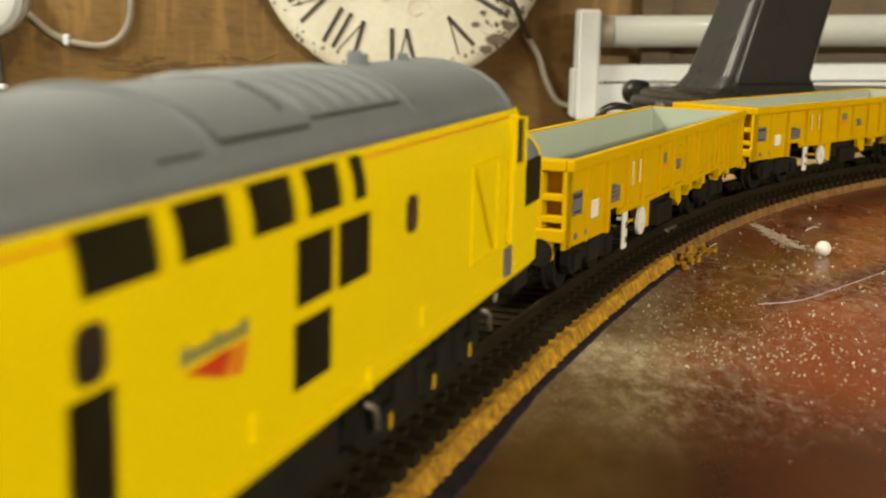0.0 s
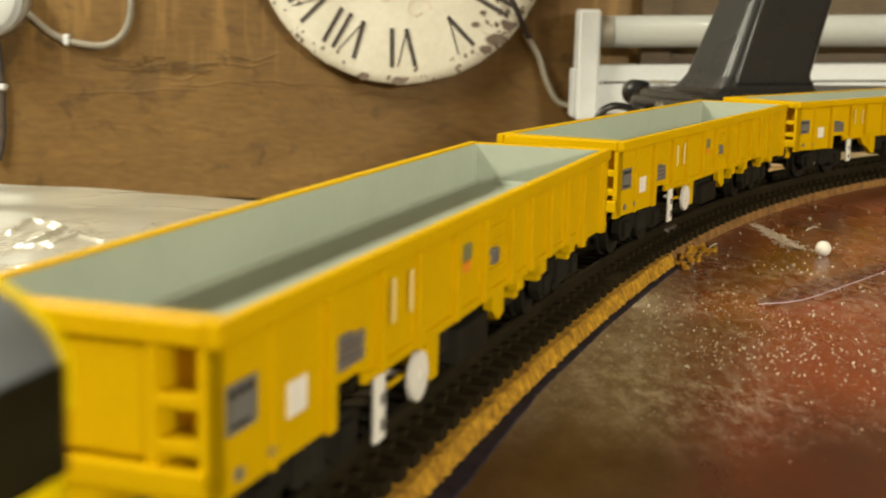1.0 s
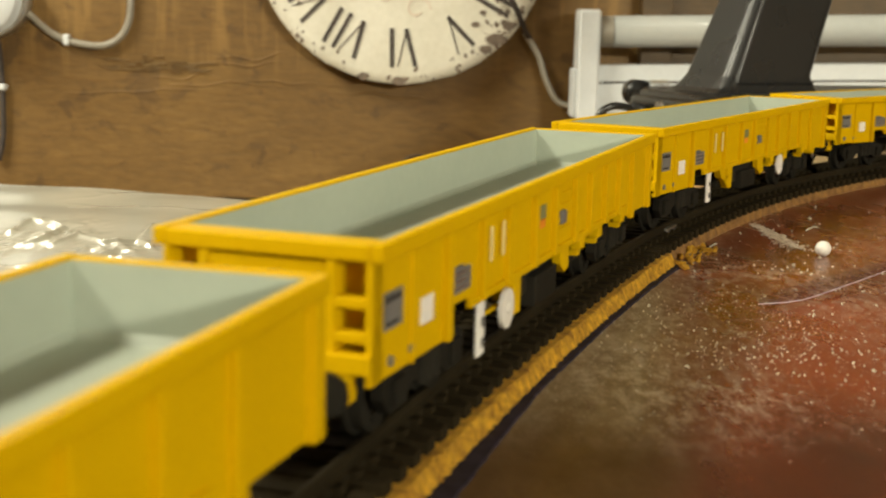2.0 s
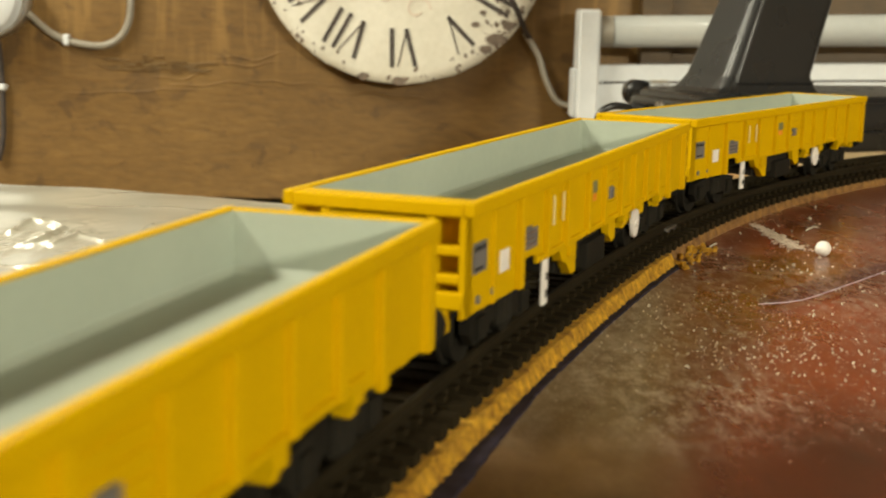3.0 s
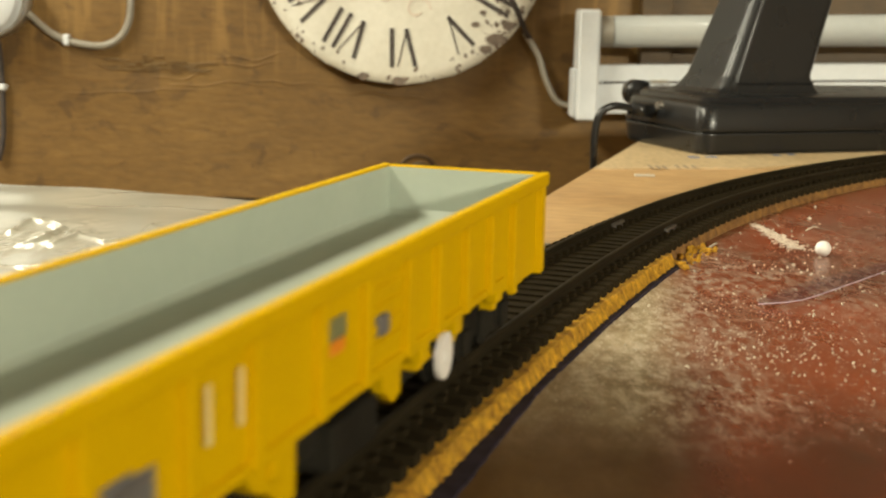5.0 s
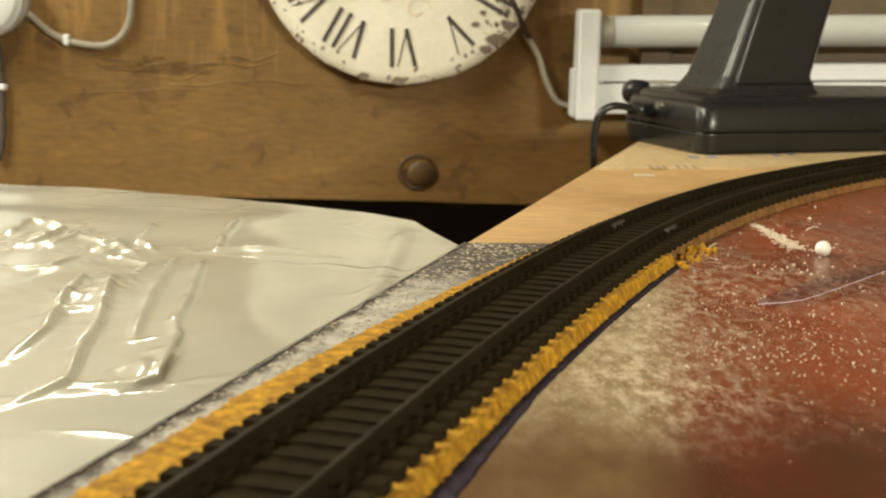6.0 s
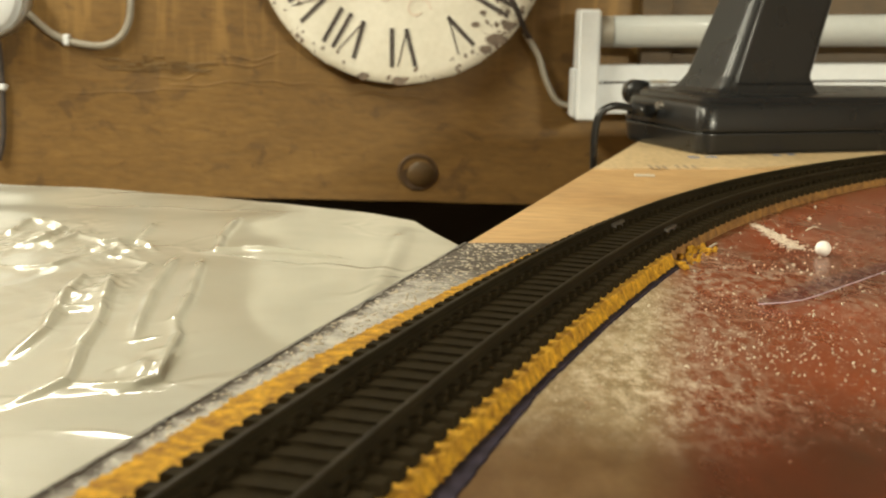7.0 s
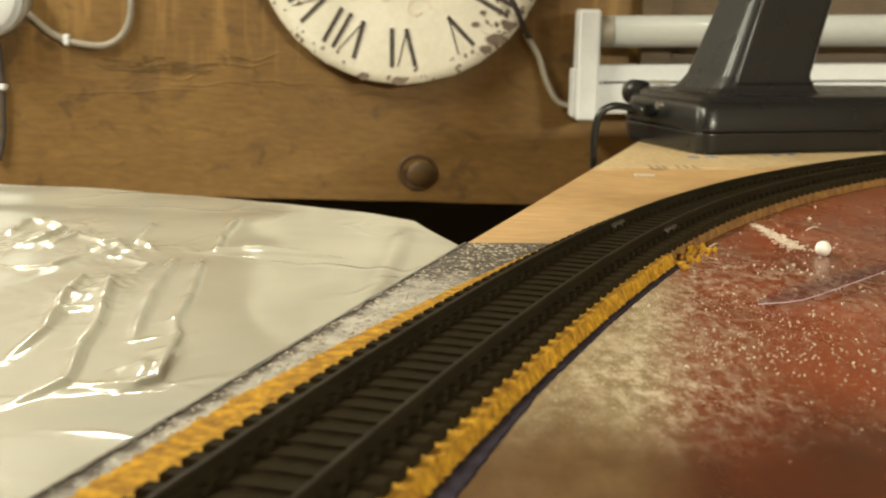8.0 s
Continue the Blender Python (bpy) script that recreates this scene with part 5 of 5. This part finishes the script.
def clock():
    cx, cz, R, y0 = -0.0395, 0.1358, 0.1225, WALL_Y - 0.020
    c = empty("wall_clock", pose(cx, y0, cz), "large worn white wall clock with Roman numerals", "clock")
    bm = bmesh.new()
    n, rings = 120, []
    for r, y in ((0.0, 0.0), (0.35, 0.0), (0.7, -0.0003), (0.93, -0.0006), (0.985, -0.0004), (1.0, 0.0016)):
        ring = []
        for k in range(n):
            a = 2 * math.pi * k / n
            q = R * r * (1 + (0.006 * noise.noise((math.cos(a) * 9, math.sin(a) * 9, 1)) + 0.006 * noise.noise((math.cos(a) * 26, math.sin(a) * 26, 4)) if r > 0.9 else 0))
            ring.append((q * math.cos(a), y, q * math.sin(a)))
        rings.append(ring)
    rows = [[bm.verts.new(p) for p in r] for r in rings[1:]]
    mid = bm.verts.new((0, 0, 0))
    for k in range(n):
        bm.faces.new((mid, rows[0][k], rows[0][(k + 1) % n]))
    for a, b in zip(rows, rows[1:]):
        for k in range(n):
            bm.faces.new((a[k], b[k], b[(k + 1) % n], a[(k + 1) % n]))
    bmesh.ops.recalc_face_normals(bm, faces=bm.faces)
    if bm.faces[0].normal.y > 0:
        bmesh.ops.reverse_faces(bm, faces=bm.faces)
    part("face", bm, M_FACE, c, "worn cream face", True)
    bm = cyl(bmesh.new(), (0, 0.0095, 0), (0, 1, 0), R * 0.985, R * 0.97, 0.016, 96)
    part("backing", bm, M_RUST, c, "dark chipped backing board")

    # numerals: strokes set round the dial, feet towards the middle turned outward
    def stroke(bm, hour, off, lean, length, wide, r_mid=0.0925):
        a = math.radians(91.0 - hour * 30)
        rad, tan = Vector((math.cos(a), 0, math.sin(a))), Vector((math.sin(a), 0, -math.cos(a)))
        p = rad * r_mid + tan * off
        d = (rad * math.cos(lean) + tan * math.sin(lean)).normalized()
        s = d.cross(Vector((0, 1, 0))).normalized()
        vs = []
        for y in (-0.0011, 0.0002):
            vs.append([bm.verts.new(p + d * (length / 2 * i) + s * (wide / 2 * j) + Vector((0, y, 0))) for i, j in ((-1, -1), (1, -1), (1, 1), (-1, 1))])
        for k in range(4):
            bm.faces.new((vs[0][k], vs[0][(k + 1) % 4], vs[1][(k + 1) % 4], vs[1][k]))
        bm.faces.new(vs[0])
        bm.faces.new(vs[1][::-1])

    SH = {"I": [(0, 0, 1)], "V": [(-0.0030, -0.24, 1), (0.0042, 0.24, 0.3)], "X": [(0, 0.45, 1), (0, -0.45, 0.35)]}
    words = ["XII", "I", "II", "III", "IIII", "V", "VI", "VII", "VIII", "IX", "X", "XI"]
    for h, word in enumerate(words):
        bm = bmesh.new()
        widths = [{"I": 0.0090, "V": 0.0165, "X": 0.0150}[ch] for ch in word]
        at = -sum(widths) / 2
        for ch, wd in zip(word, widths):
            mid_ = at + wd / 2
            for off, lean, th in SH[ch]:
                stroke(bm, h, mid_ + off, lean, 0.0320, 0.0036 * th)
            at += wd
        bmesh.ops.recalc_face_normals(bm, faces=bm.faces)
        part("numeral", bm, M_INK, c, "dark Roman numeral")
    # faded pink ornament round the middle
    bm = bmesh.new()
    for k in range(14):
        a0, rr = 2 * math.pi * k / 14, 0.050 + 0.012 * (k % 2)
        pts = [(rr * math.cos(a0) + 0.011 * math.cos(b) * (1 - b / 9), -0.0003, rr * math.sin(a0) + 0.011 * math.sin(b) * (1 - b / 9)) for b in [0.35 * i for i in range(17)]]
        tube_path(bm, pts, 0.0009, 4)
    part("ornament", bm, M_FADED, c, "faded pink scroll print")
    # worn chips and fly specks along the edge
    bm = bmesh.new()
    rnd = random.Random(5)
    for k in range(150):
        a, r = rnd.uniform(0, 2 * math.pi), R * (1 - abs(rnd.gauss(0, 0.07)) - 0.01)
        if rnd.random() < 0.35:
            a = math.radians(rnd.gauss(-42, 9))
            r = R * (1 - abs(rnd.gauss(0, 0.10)) - 0.01)
        q = rnd.uniform(0.0004, 0.0018)
        bmesh.ops.create_icosphere(bm, subdivisions=1, radius=1, matrix=Matrix.Translation((r * math.cos(a), -0.0006, r * math.sin(a))) @ Matrix.Rotation(rnd.uniform(0, 3), 4, "Y") @ Matrix.Diagonal((q * rnd.uniform(0.8, 2), 0.0006, q, 1)))
    tagged(part("wear_chips", bm, M_RUST, c, "chipped and speckled wear"), kind="stuff")
    for k, (px, pz, q) in enumerate(((0.080, -0.084, 0.0085), (0.071, -0.092, 0.0055), (0.090, -0.072, 0.006), (0.062, -0.072, 0.0035), (0.068, -0.062, 0.0028), (0.0, -0.1195, 0.006), (-0.03, -0.1165, 0.005))):
        out = [(px + q * (1 + 0.5 * noise.noise((math.cos(a) * 2, math.sin(a) * 2, k))) * math.cos(a), pz + 0.6 * q * (1 + 0.5 * noise.noise((math.cos(a) * 2, math.sin(a) * 2, k + 9))) * math.sin(a)) for a in [2 * math.pi * i / 18 for i in range(18)]]
        part("bare_patch", prism(bmesh.new(), out, -0.0012 - 0.00008 * k, 0.0, "y"), M_RUST, c, "bare dark patch where paint has flaked")
    # dark cable that crosses the clock's edge
    bm = bmesh.new()
    tube_path(bm, bend([(0.035, WALL_Y - 0.040, 0.160), (0.045, WALL_Y - 0.038, 0.100), (0.058, WALL_Y - 0.030, 0.072), (0.064, WALL_Y - 0.014, 0.060), (0.069, WALL_Y - 0.005, 0.052)], 8), 0.0023, 8)
    tagged(part("cable", bm, M_INK, None, "", True), "dark cable hanging across the clock's edge", "cable")


def strip_light():
    y0 = WALL_Y - 0.052
    L = empty("strip_light", pose(0, 0, 0), "white fluorescent strip light fitting, unlit, on the wall", "strip light")
    part("end_cap", boxes((0.1050, 0.1225, y0 - 0.004, y0 + 0.034, -0.011, 0.078), bevel=0.0022), M_LAMPWHITE, L, "white end bracket")
    part("cap_side", boxes((0.1020, 0.1052, y0 + 0.004, y0 + 0.034, -0.009, 0.030), bevel=0.001), M_LAMPWHITE, L)
    part("end_cap", boxes((0.6900, 0.7080, y0 - 0.004, y0 + 0.034, -0.011, 0.090), bevel=0.0022), M_LAMPWHITE, L, "white end bracket")
    bm = cyl(bmesh.new(), (0, 0, 0), (1, 0, 0), 0.0128, 0.0128, 0.552, 40)
    tb = part("tube", bm, M_TUBE, L, "white fluorescent tube", True)
    tb.matrix_basis = pose(0.4100, y0 + 0.012, 0.0680, 0, -1.5, 0)
    tb.data.polygons.foreach_set("use_smooth", [len(p.vertices) == 4 for p in tb.data.polygons])
    bm = cyl(bmesh.new(), (0, 0, 0), (1, 0, 0), 0.0126, 0.0126, 0.010, 32)
    sk = part("socket", bm, M_CABLE, L, "grey lamp socket")
    sk.matrix_basis = pose(0.1285, y0 + 0.012, 0.0606, 0, -1.5, 0)
    bm = boxes((0.1220, 0.6920, y0 + 0.008, y0 + 0.034, -0.006, 0.0185), (0.1220, 0.6920, y0 + 0.013, y0 + 0.034, 0.0195, 0.0335), bevel=0.0012)
    part("batten", bm, M_LAMPWHITE, L, "white batten with a dark seam")
    part("seam", boxes((0.128, 0.690, y0 + 0.012, y0 + 0.020, 0.0180, 0.0200)), M_INK, L)
    part("latch", boxes((0.166, 0.180, y0 + 0.0065, y0 + 0.012, 0.0185, 0.0212), bevel=0.0006), M_CABLE, L)
    tilt = Matrix.Translation((0.122, 0, 0.02)) @ pose(0, 0, 0, 0, -1.6, 0) @ Matrix.Translation((-0.122, 0, -0.02))
    for o in L.children:
        if o.name.split(".")[0] in ("batten", "seam", "latch"):
            o.matrix_basis = tilt
    bm = bmesh.new()
    tube_path(bm, bend([(0.064, WALL_Y - 0.006, 0.058), (0.076, WALL_Y - 0.008, 0.040), (0.083, WALL_Y - 0.010, 0.020), (0.093, WALL_Y - 0.012, 0.002), (0.106, WALL_Y - 0.014, -0.003)], 8), 0.0026, 10)
    tagged(part("cable", bm, M_CABLE, None, "", True), "pale grey cable running to the strip light", "cable")


def junction_box():
    b = empty("junction_box", pose(-0.383, WALL_Y, 0.078), "round white junction box on the plank", "junction box")
    bm = bmesh.new()
    rings = [[(r * math.cos(2 * math.pi * k / 40), y, r * math.sin(2 * math.pi * k / 40)) for k in range(40)] for r, y in ((0.034, 0.0), (0.034, -0.024), (0.0335, -0.0255), (0.031, -0.0262), (0.031, -0.034), (0.029, -0.0355), (0.010, -0.0362))]
    loft(bm, rings)
    part("housing", bm, M_LAMPWHITE, b, "", True)
    part("rim", cyl(bmesh.new(), (0, -0.025, 0), (0, 1, 0), 0.0348, 0.0348, 0.0012, 40), M_CABLE, b)
    y = WALL_Y - 0.0045
    bm = bmesh.new()
    tube_path(bm, bend([(-0.362, WALL_Y - 0.016, 0.072), (-0.352, y, 0.064), (-0.338, y, 0.052), (-0.324, y, 0.044), (-0.308, y, 0.040), (-0.290, y, 0.039), (-0.276, y, 0.046), (-0.268, y, 0.060), (-0.2655, y, 0.085), (-0.262, y, 0.16), (-0.26, y, 0.40)], 8), 0.0030, 10)
    tagged(part("cable", bm, M_CABLE, None, "", True), "grey cable looping along the plank", "cable")
    bm = boxes((-0.3230, -0.3180, WALL_Y - 0.0090, WALL_Y - 0.0005, 0.0385, 0.0480), bevel=0.0014)
    tagged(part("cable_clip", bm, M_LAMPWHITE), "white plastic clip holding the cable", "cable clip")
    bm = bmesh.new()
    tube_path(bm, bend([(-0.377, WALL_Y - 0.010, 0.045), (-0.377, y, 0.020), (-0.3765, y, -0.01), (-0.3775, y, -0.040), (-0.382, y, -0.060)], 8), 0.0026, 10)
    tagged(part("cable", bm, M_INK, None, "", True), "dark cable running down the plank", "cable")
    bm = boxes((-0.3800, -0.3725, WALL_Y - 0.0085, WALL_Y - 0.0005, 0.0000, 0.0050), bevel=0.0014)
    tagged(part("cable_clip", bm, M_LAMPWHITE), "white plastic clip holding the cable", "cable clip")


def soften(bm, off):
    bmesh.ops.bevel(bm, geom=[e for e in bm.edges if len(e.link_faces) == 2 and e.calc_face_angle(0) > 0.35], offset=off, segments=3, affect="EDGES", profile=0.5, clamp_overlap=True)
    return bm


def desk_stand():
    """A black plastic stand: a wide bevelled foot and a leaning flat column."""
    S = empty("desk_stand", pose(0.136, 0.690, 0, 0, 0, 21.0), "black plastic stand with a leaning column, on the board", "stand")
    # foot outline in its own axes: x along its front
    ca, sa = math.cos(radians(21)), math.sin(radians(21))
    plan = ((0.1345, 0.6765), (0.4450, 0.8045), (0.4000, 0.9200), (0.1600, 0.8500), (0.1130, 0.8000), (0.1060, 0.7620))
    foot = [((x - 0.136) * ca + (y - 0.690) * sa, -(x - 0.136) * sa + (y - 0.690) * ca) for x, y in plan]

    round_foot = []
    for i, (x, y) in enumerate(foot):
        q = Vector((x, y))
        back, ahead = Vector(foot[i - 1]), Vector(foot[(i + 1) % len(foot)])
        r = 0.010 if i == 0 else 0.007
        a, b = q + (back - q).normalized() * r, q + (ahead - q).normalized() * r
        for k in range(7):
            t = k / 6
            round_foot.append(tuple(a * (1 - t) ** 2 + q * 2 * t * (1 - t) + b * t * t))
    foot = round_foot

    def inset(k):
        cx, cy = 0.150, 0.070
        return [(cx + (x - cx) * (1 - k / 0.17), cy + (y - cy) * (1 - k / 0.075)) for x, y in foot]

    bm = bmesh.new()
    loft(bm, [[(x, y, z) for x, y in inset(k)] for z, k in ((0.0003, 0.0030), (0.0010, 0.0020), (0.0030, 0.0014), (0.0105, 0.0003), (0.0116, 0.0001), (0.0120, 0.0008))])
    part("foot_base", bm, M_STAND, S, "black lower tray of the foot", True)
    bm = bmesh.new()
    loft(bm, [[(x, y, z) for x, y in inset(k)] for z, k in ((0.0121, 0.0012), (0.0127, 0.0002), (0.0140, 0.0), (0.0238, 0.0022), (0.0256, 0.0030), (0.0268, 0.0046), (0.0273, 0.0066), (0.0271, 0.0074), (0.0272, 0.0082), (0.0296, 0.0092), (0.0302, 0.0104), (0.0304, 0.0135), (0.0305, 0.030))])
    part("foot_cover", bm, M_STAND, S, "black rounded cover of the foot with a grooved rim", True)
    # column
    bm = bmesh.new()
    rings = []
    for z, x0, x1, y0, y1 in ((0.0295, 0.026, 0.097, 0.022, 0.085), (0.0330, 0.030, 0.0945, 0.025, 0.080), (0.0400, 0.034, 0.0915, 0.027, 0.076), (0.082, 0.053, 0.108, 0.034, 0.076), (0.16, 0.088, 0.143, 0.046, 0.082), (0.24, 0.123, 0.178, 0.058, 0.090)):
        b = 0.004
        rings.append([(x0 + b, y0, z), (x1 - b, y0, z), (x1, y0 + b, z), (x1, y1 - b, z), (x1 - b, y1, z), (x0 + b, y1, z), (x0, y1 - b, z), (x0, y0 + b, z)])
    part("column", soften(loft(bm, rings), 0.0018), M_STAND, S, "black leaning column")
    bm = bmesh.new()
    tube_path(bm, [(0.0385, 0.0262, 0.036), (0.0580, 0.0335, 0.082), (0.0930, 0.0455, 0.16), (0.1280, 0.0575, 0.24)], 0.0009, 6)
    part("column_ridge", bm, M_STAND, S)
    # clamp knob and socket at the end of the foot
    bm = cyl(bmesh.new(), (0.0230, 0.1110, 0.0262), (0, 1, 0), 0.0078, 0.0078, 0.010, 24)
    part("knob", bm, M_STAND, S, "round black knob", True)
    # ridge along the foot of the column's flat front
    bm = bmesh.new()
    tube_path(bm, [(0.0385, 0.0262, 0.036), (0.0900, 0.0262, 0.0362)], 0.0009, 6)
    part("column_ridge", bm, M_STAND, S)
    part("screw", cyl(bmesh.new(), (-0.0080, 0.030, 0.0240), (1, 0, 0), 0.0022, 0.0022, 0.003, 14), M_STEEL, S, "small steel screw")
    bm = bmesh.new()
    tube_path(bm, bend([(0.1135, 0.7280, 0.0200), (0.104, 0.723, 0.0215), (0.093, 0.718, 0.0228), (0.0855, 0.716, 0.0185), (0.0830, 0.716, 0.008), (0.0832, 0.717, -0.014), (0.085, 0.72, -0.08)], 8), 0.0021, 10)
    cyl(bm, (0.1095, 0.7262, 0.0205), (0.93, 0.33, -0.14), 0.0034, 0.0040, 0.014, 14)
    tagged(part("cable", bm, M_STAND, None, "", True), "black power cable hanging over the board's edge", "cable")


def litter():
    bm = bmesh.new()
    bmesh.ops.create_uvsphere(bm, u_segments=24, v_segments=16, radius=0.0024, matrix=Matrix.Translation((0.1160, 0.3870, 0.0023)))
    tagged(part("bead", bm, M_WHITE, None, "", True), "small round white bead on the red board", "bead")
    # offcut of clear violet film, one edge lifted
    bm = bmesh.new()
    pts_a = [(0.0785, 0.312), (0.090, 0.316), (0.104, 0.330), (0.122, 0.350), (0.140, 0.372)]
    pts_b = [(0.0800, 0.318), (0.092, 0.334), (0.104, 0.348), (0.118, 0.362), (0.136, 0.380)]
    rows = [[(x, y, 0.0008 + z) for (x, y), z in zip(q, (0, 0.0004, 0.0010, 0.0016, 0.0020))] for q in (pts_a, pts_b)]
    rows[1] = [(x, y, 0.0006) for x, y, z in rows[1]]
    a, b = bend(rows[0], 6), bend(rows[1], 6)
    lo = [[bm.verts.new(p) for p in r] for r in (a, b)]
    hi = [[bm.verts.new(p + Vector((0, 0, 0.0002))) for p in r] for r in (a, b)]
    for i in range(len(a) - 1):
        bm.faces.new((lo[0][i], lo[0][i + 1], lo[1][i + 1], lo[1][i]))
        bm.faces.new((hi[0][i], hi[1][i], hi[1][i + 1], hi[0][i + 1]))
        bm.faces.new((lo[0][i], hi[0][i], hi[0][i + 1], lo[0][i + 1]))
        bm.faces.new((lo[1][i], lo[1][i + 1], hi[1][i + 1], hi[1][i]))
    bmesh.ops.recalc_face_normals(bm, faces=bm.faces)
    film = part("film_offcut", bm, M_FILM, None, "", True)
    part("film_edge", tube_path(bmesh.new(), [q + Vector((0, 0, 0.0001)) for q in a], 0.00016, 6), M_FILMEDGE, film, "pale bright edge of the film", True)
    tagged(film, "curled offcut of clear violet film", "film offcut")
    # crumbs and plaster dust
    bm = bmesh.new()
    rnd = random.Random(21)
    spots = [(0.106, 0.418, 0.014, 0.020, 14, 0.0004), (0.118, 0.470, 0.015, 0.03, 9, 0.0006), (0.100, 0.34, 0.030, 0.050, 130, 0.00042), (0.078, 0.290, 0.024, 0.028, 480, 0.00021), (0.060, 0.29, 0.02, 0.04, 420, 0.00017), (0.090, 0.38, 0.02, 0.02, 40, 0.0005), (0.15, 0.42, 0.04, 0.06, 40, 0.0005), (0.070, 0.268, 0.018, 0.008, 300, 0.00024)]
    for cx, cy, sx, sy, n, r in spots:
        for k in range(n):
            x, y = rnd.gauss(cx, sx), rnd.gauss(cy, sy)
            i = int(np.argmin((_X - x) ** 2 + (_Y - y) ** 2))
            if (x - _X[i]) * math.cos(_A[i]) - (y - _Y[i]) * math.sin(_A[i]) < 0.020:
                continue
            q = 0.55 * r * rnd.uniform(0.3, 1.8) ** 1.4
            m = Matrix.Translation((x, y, q * 0.4)) @ Euler([rnd.uniform(0, 6) for _ in range(3)]).to_matrix().to_4x4() @ Matrix.Diagonal((q * rnd.uniform(0.9, 1.7), q, q * 0.6, 1))
            bmesh.ops.create_icosphere(bm, subdivisions=1, radius=1, matrix=m)
    tagged(part("plaster_crumbs", bm, M_CRUMB), "scattered pale crumbs and dust on the red board", "crumbs", "", "stuff")
    # short straws of cut cork and wire
    for x0, y0, x1, y1, mt, lab in ((0.0815, 0.392, 0.0870, 0.404, M_CRUMB, "thin pale straw on the board"), (0.1240, 0.4350, 0.1300, 0.4420, M_CRUMB, "thin pale straw on the board"), (0.0670, 0.3740, 0.0690, 0.3930, M_CORK, "torn sliver of orange cork")):
        bm = tube_path(bmesh.new(), bend([(x0, y0, 0.0003), ((x0 + x1) / 2 + 0.0006, (y0 + y1) / 2, 0.0009), (x1, y1, 0.0003)], 5), 0.00028, 6)
        tagged(part("straw", bm, mt, None, "", True), lab, "straw")
    # a smear of plaster
    bm = bmesh.new()
    for k in range(420):
        t = rnd.random()
        x, y = 0.1093 + 0.0022 * t + rnd.gauss(0, 0.0010 + 0.0008 * t), 0.446 - 0.048 * t + rnd.gauss(0, 0.002)
        q = rnd.uniform(0.00012, 0.00050)
        bmesh.ops.create_icosphere(bm, subdivisions=1, radius=1, matrix=Matrix.Translation((x, y, 0.0001)) @ Matrix.Rotation(rnd.uniform(0, 3), 4, "Z") @ Matrix.Diagonal((q * 1.4, q, 0.00025, 1)))
    tagged(part("plaster_smear", bm, M_DUST), "pale smear of dried plaster on the board", "plaster smear", "", "stuff")
    # grit on the grey paint at the left of the cork
    bm = bmesh.new()
    for k in range(800):
        y = rnd.uniform(0.20, 0.395)
        x = edge_at(y) + rnd.uniform(0.001, 0.022) ** 1.0
        i = int(np.argmin((_X - x) ** 2 + (_Y - y) ** 2))
        if (x - _X[i]) * math.cos(_A[i]) - (y - _Y[i]) * math.sin(_A[i]) > -0.025:
            continue
        q = rnd.uniform(0.00012, 0.00042)
        bmesh.ops.create_icosphere(bm, subdivisions=1, radius=1, matrix=Matrix.Translation((x, y, q * 0.3)) @ Matrix.Rotation(rnd.uniform(0, 3), 4, "Z") @ Matrix.Diagonal((q * 1.9, q, q * 0.6, 1)))
    tagged(part("grit", bm, M_CRUMB), "pale grit on the grey paint", "grit", "", "stuff")


build_room()
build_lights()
build_board()
plastic_sheet()
clock()
strip_light()
junction_box()
desk_stand()
build_track()
litter()

LOCO = loco()
first = wagon(1)
third = wagon(3)
WAGONS = [first, copy_thing(first, pose(0, 0, 0)), third, copy_thing(third, pose(0, 0, 0))]


def motions():
    step = 0.25
    times = [i * step for i in range(33)]
    for k, w in enumerate(WAGONS):
        walk(w, [(t, ride(train_s(t) + k * SPACING + VIEW_SHIFT[k], 0.0655)) for t in times])
    walk(LOCO, [(t, ride(train_s(t) - 0.2467, 0.080)) for t in times])
    # wheels turn with the way gone
    for w in WAGONS + [LOCO]:
        for o in w.children:
            if o.name.startswith("wheelset"):
                p0 = o.matrix_basis.translation.copy()
                r = p0.z
                rows = []
                for f in range(241):
                    t = f / FPS
                    turn = (train_s(t) - train_s(0)) / r
                    rows.append((t, Matrix.Translation(p0) @ Matrix.Rotation(turn, 4, "Y")))
                walk(o, rows)


motions()
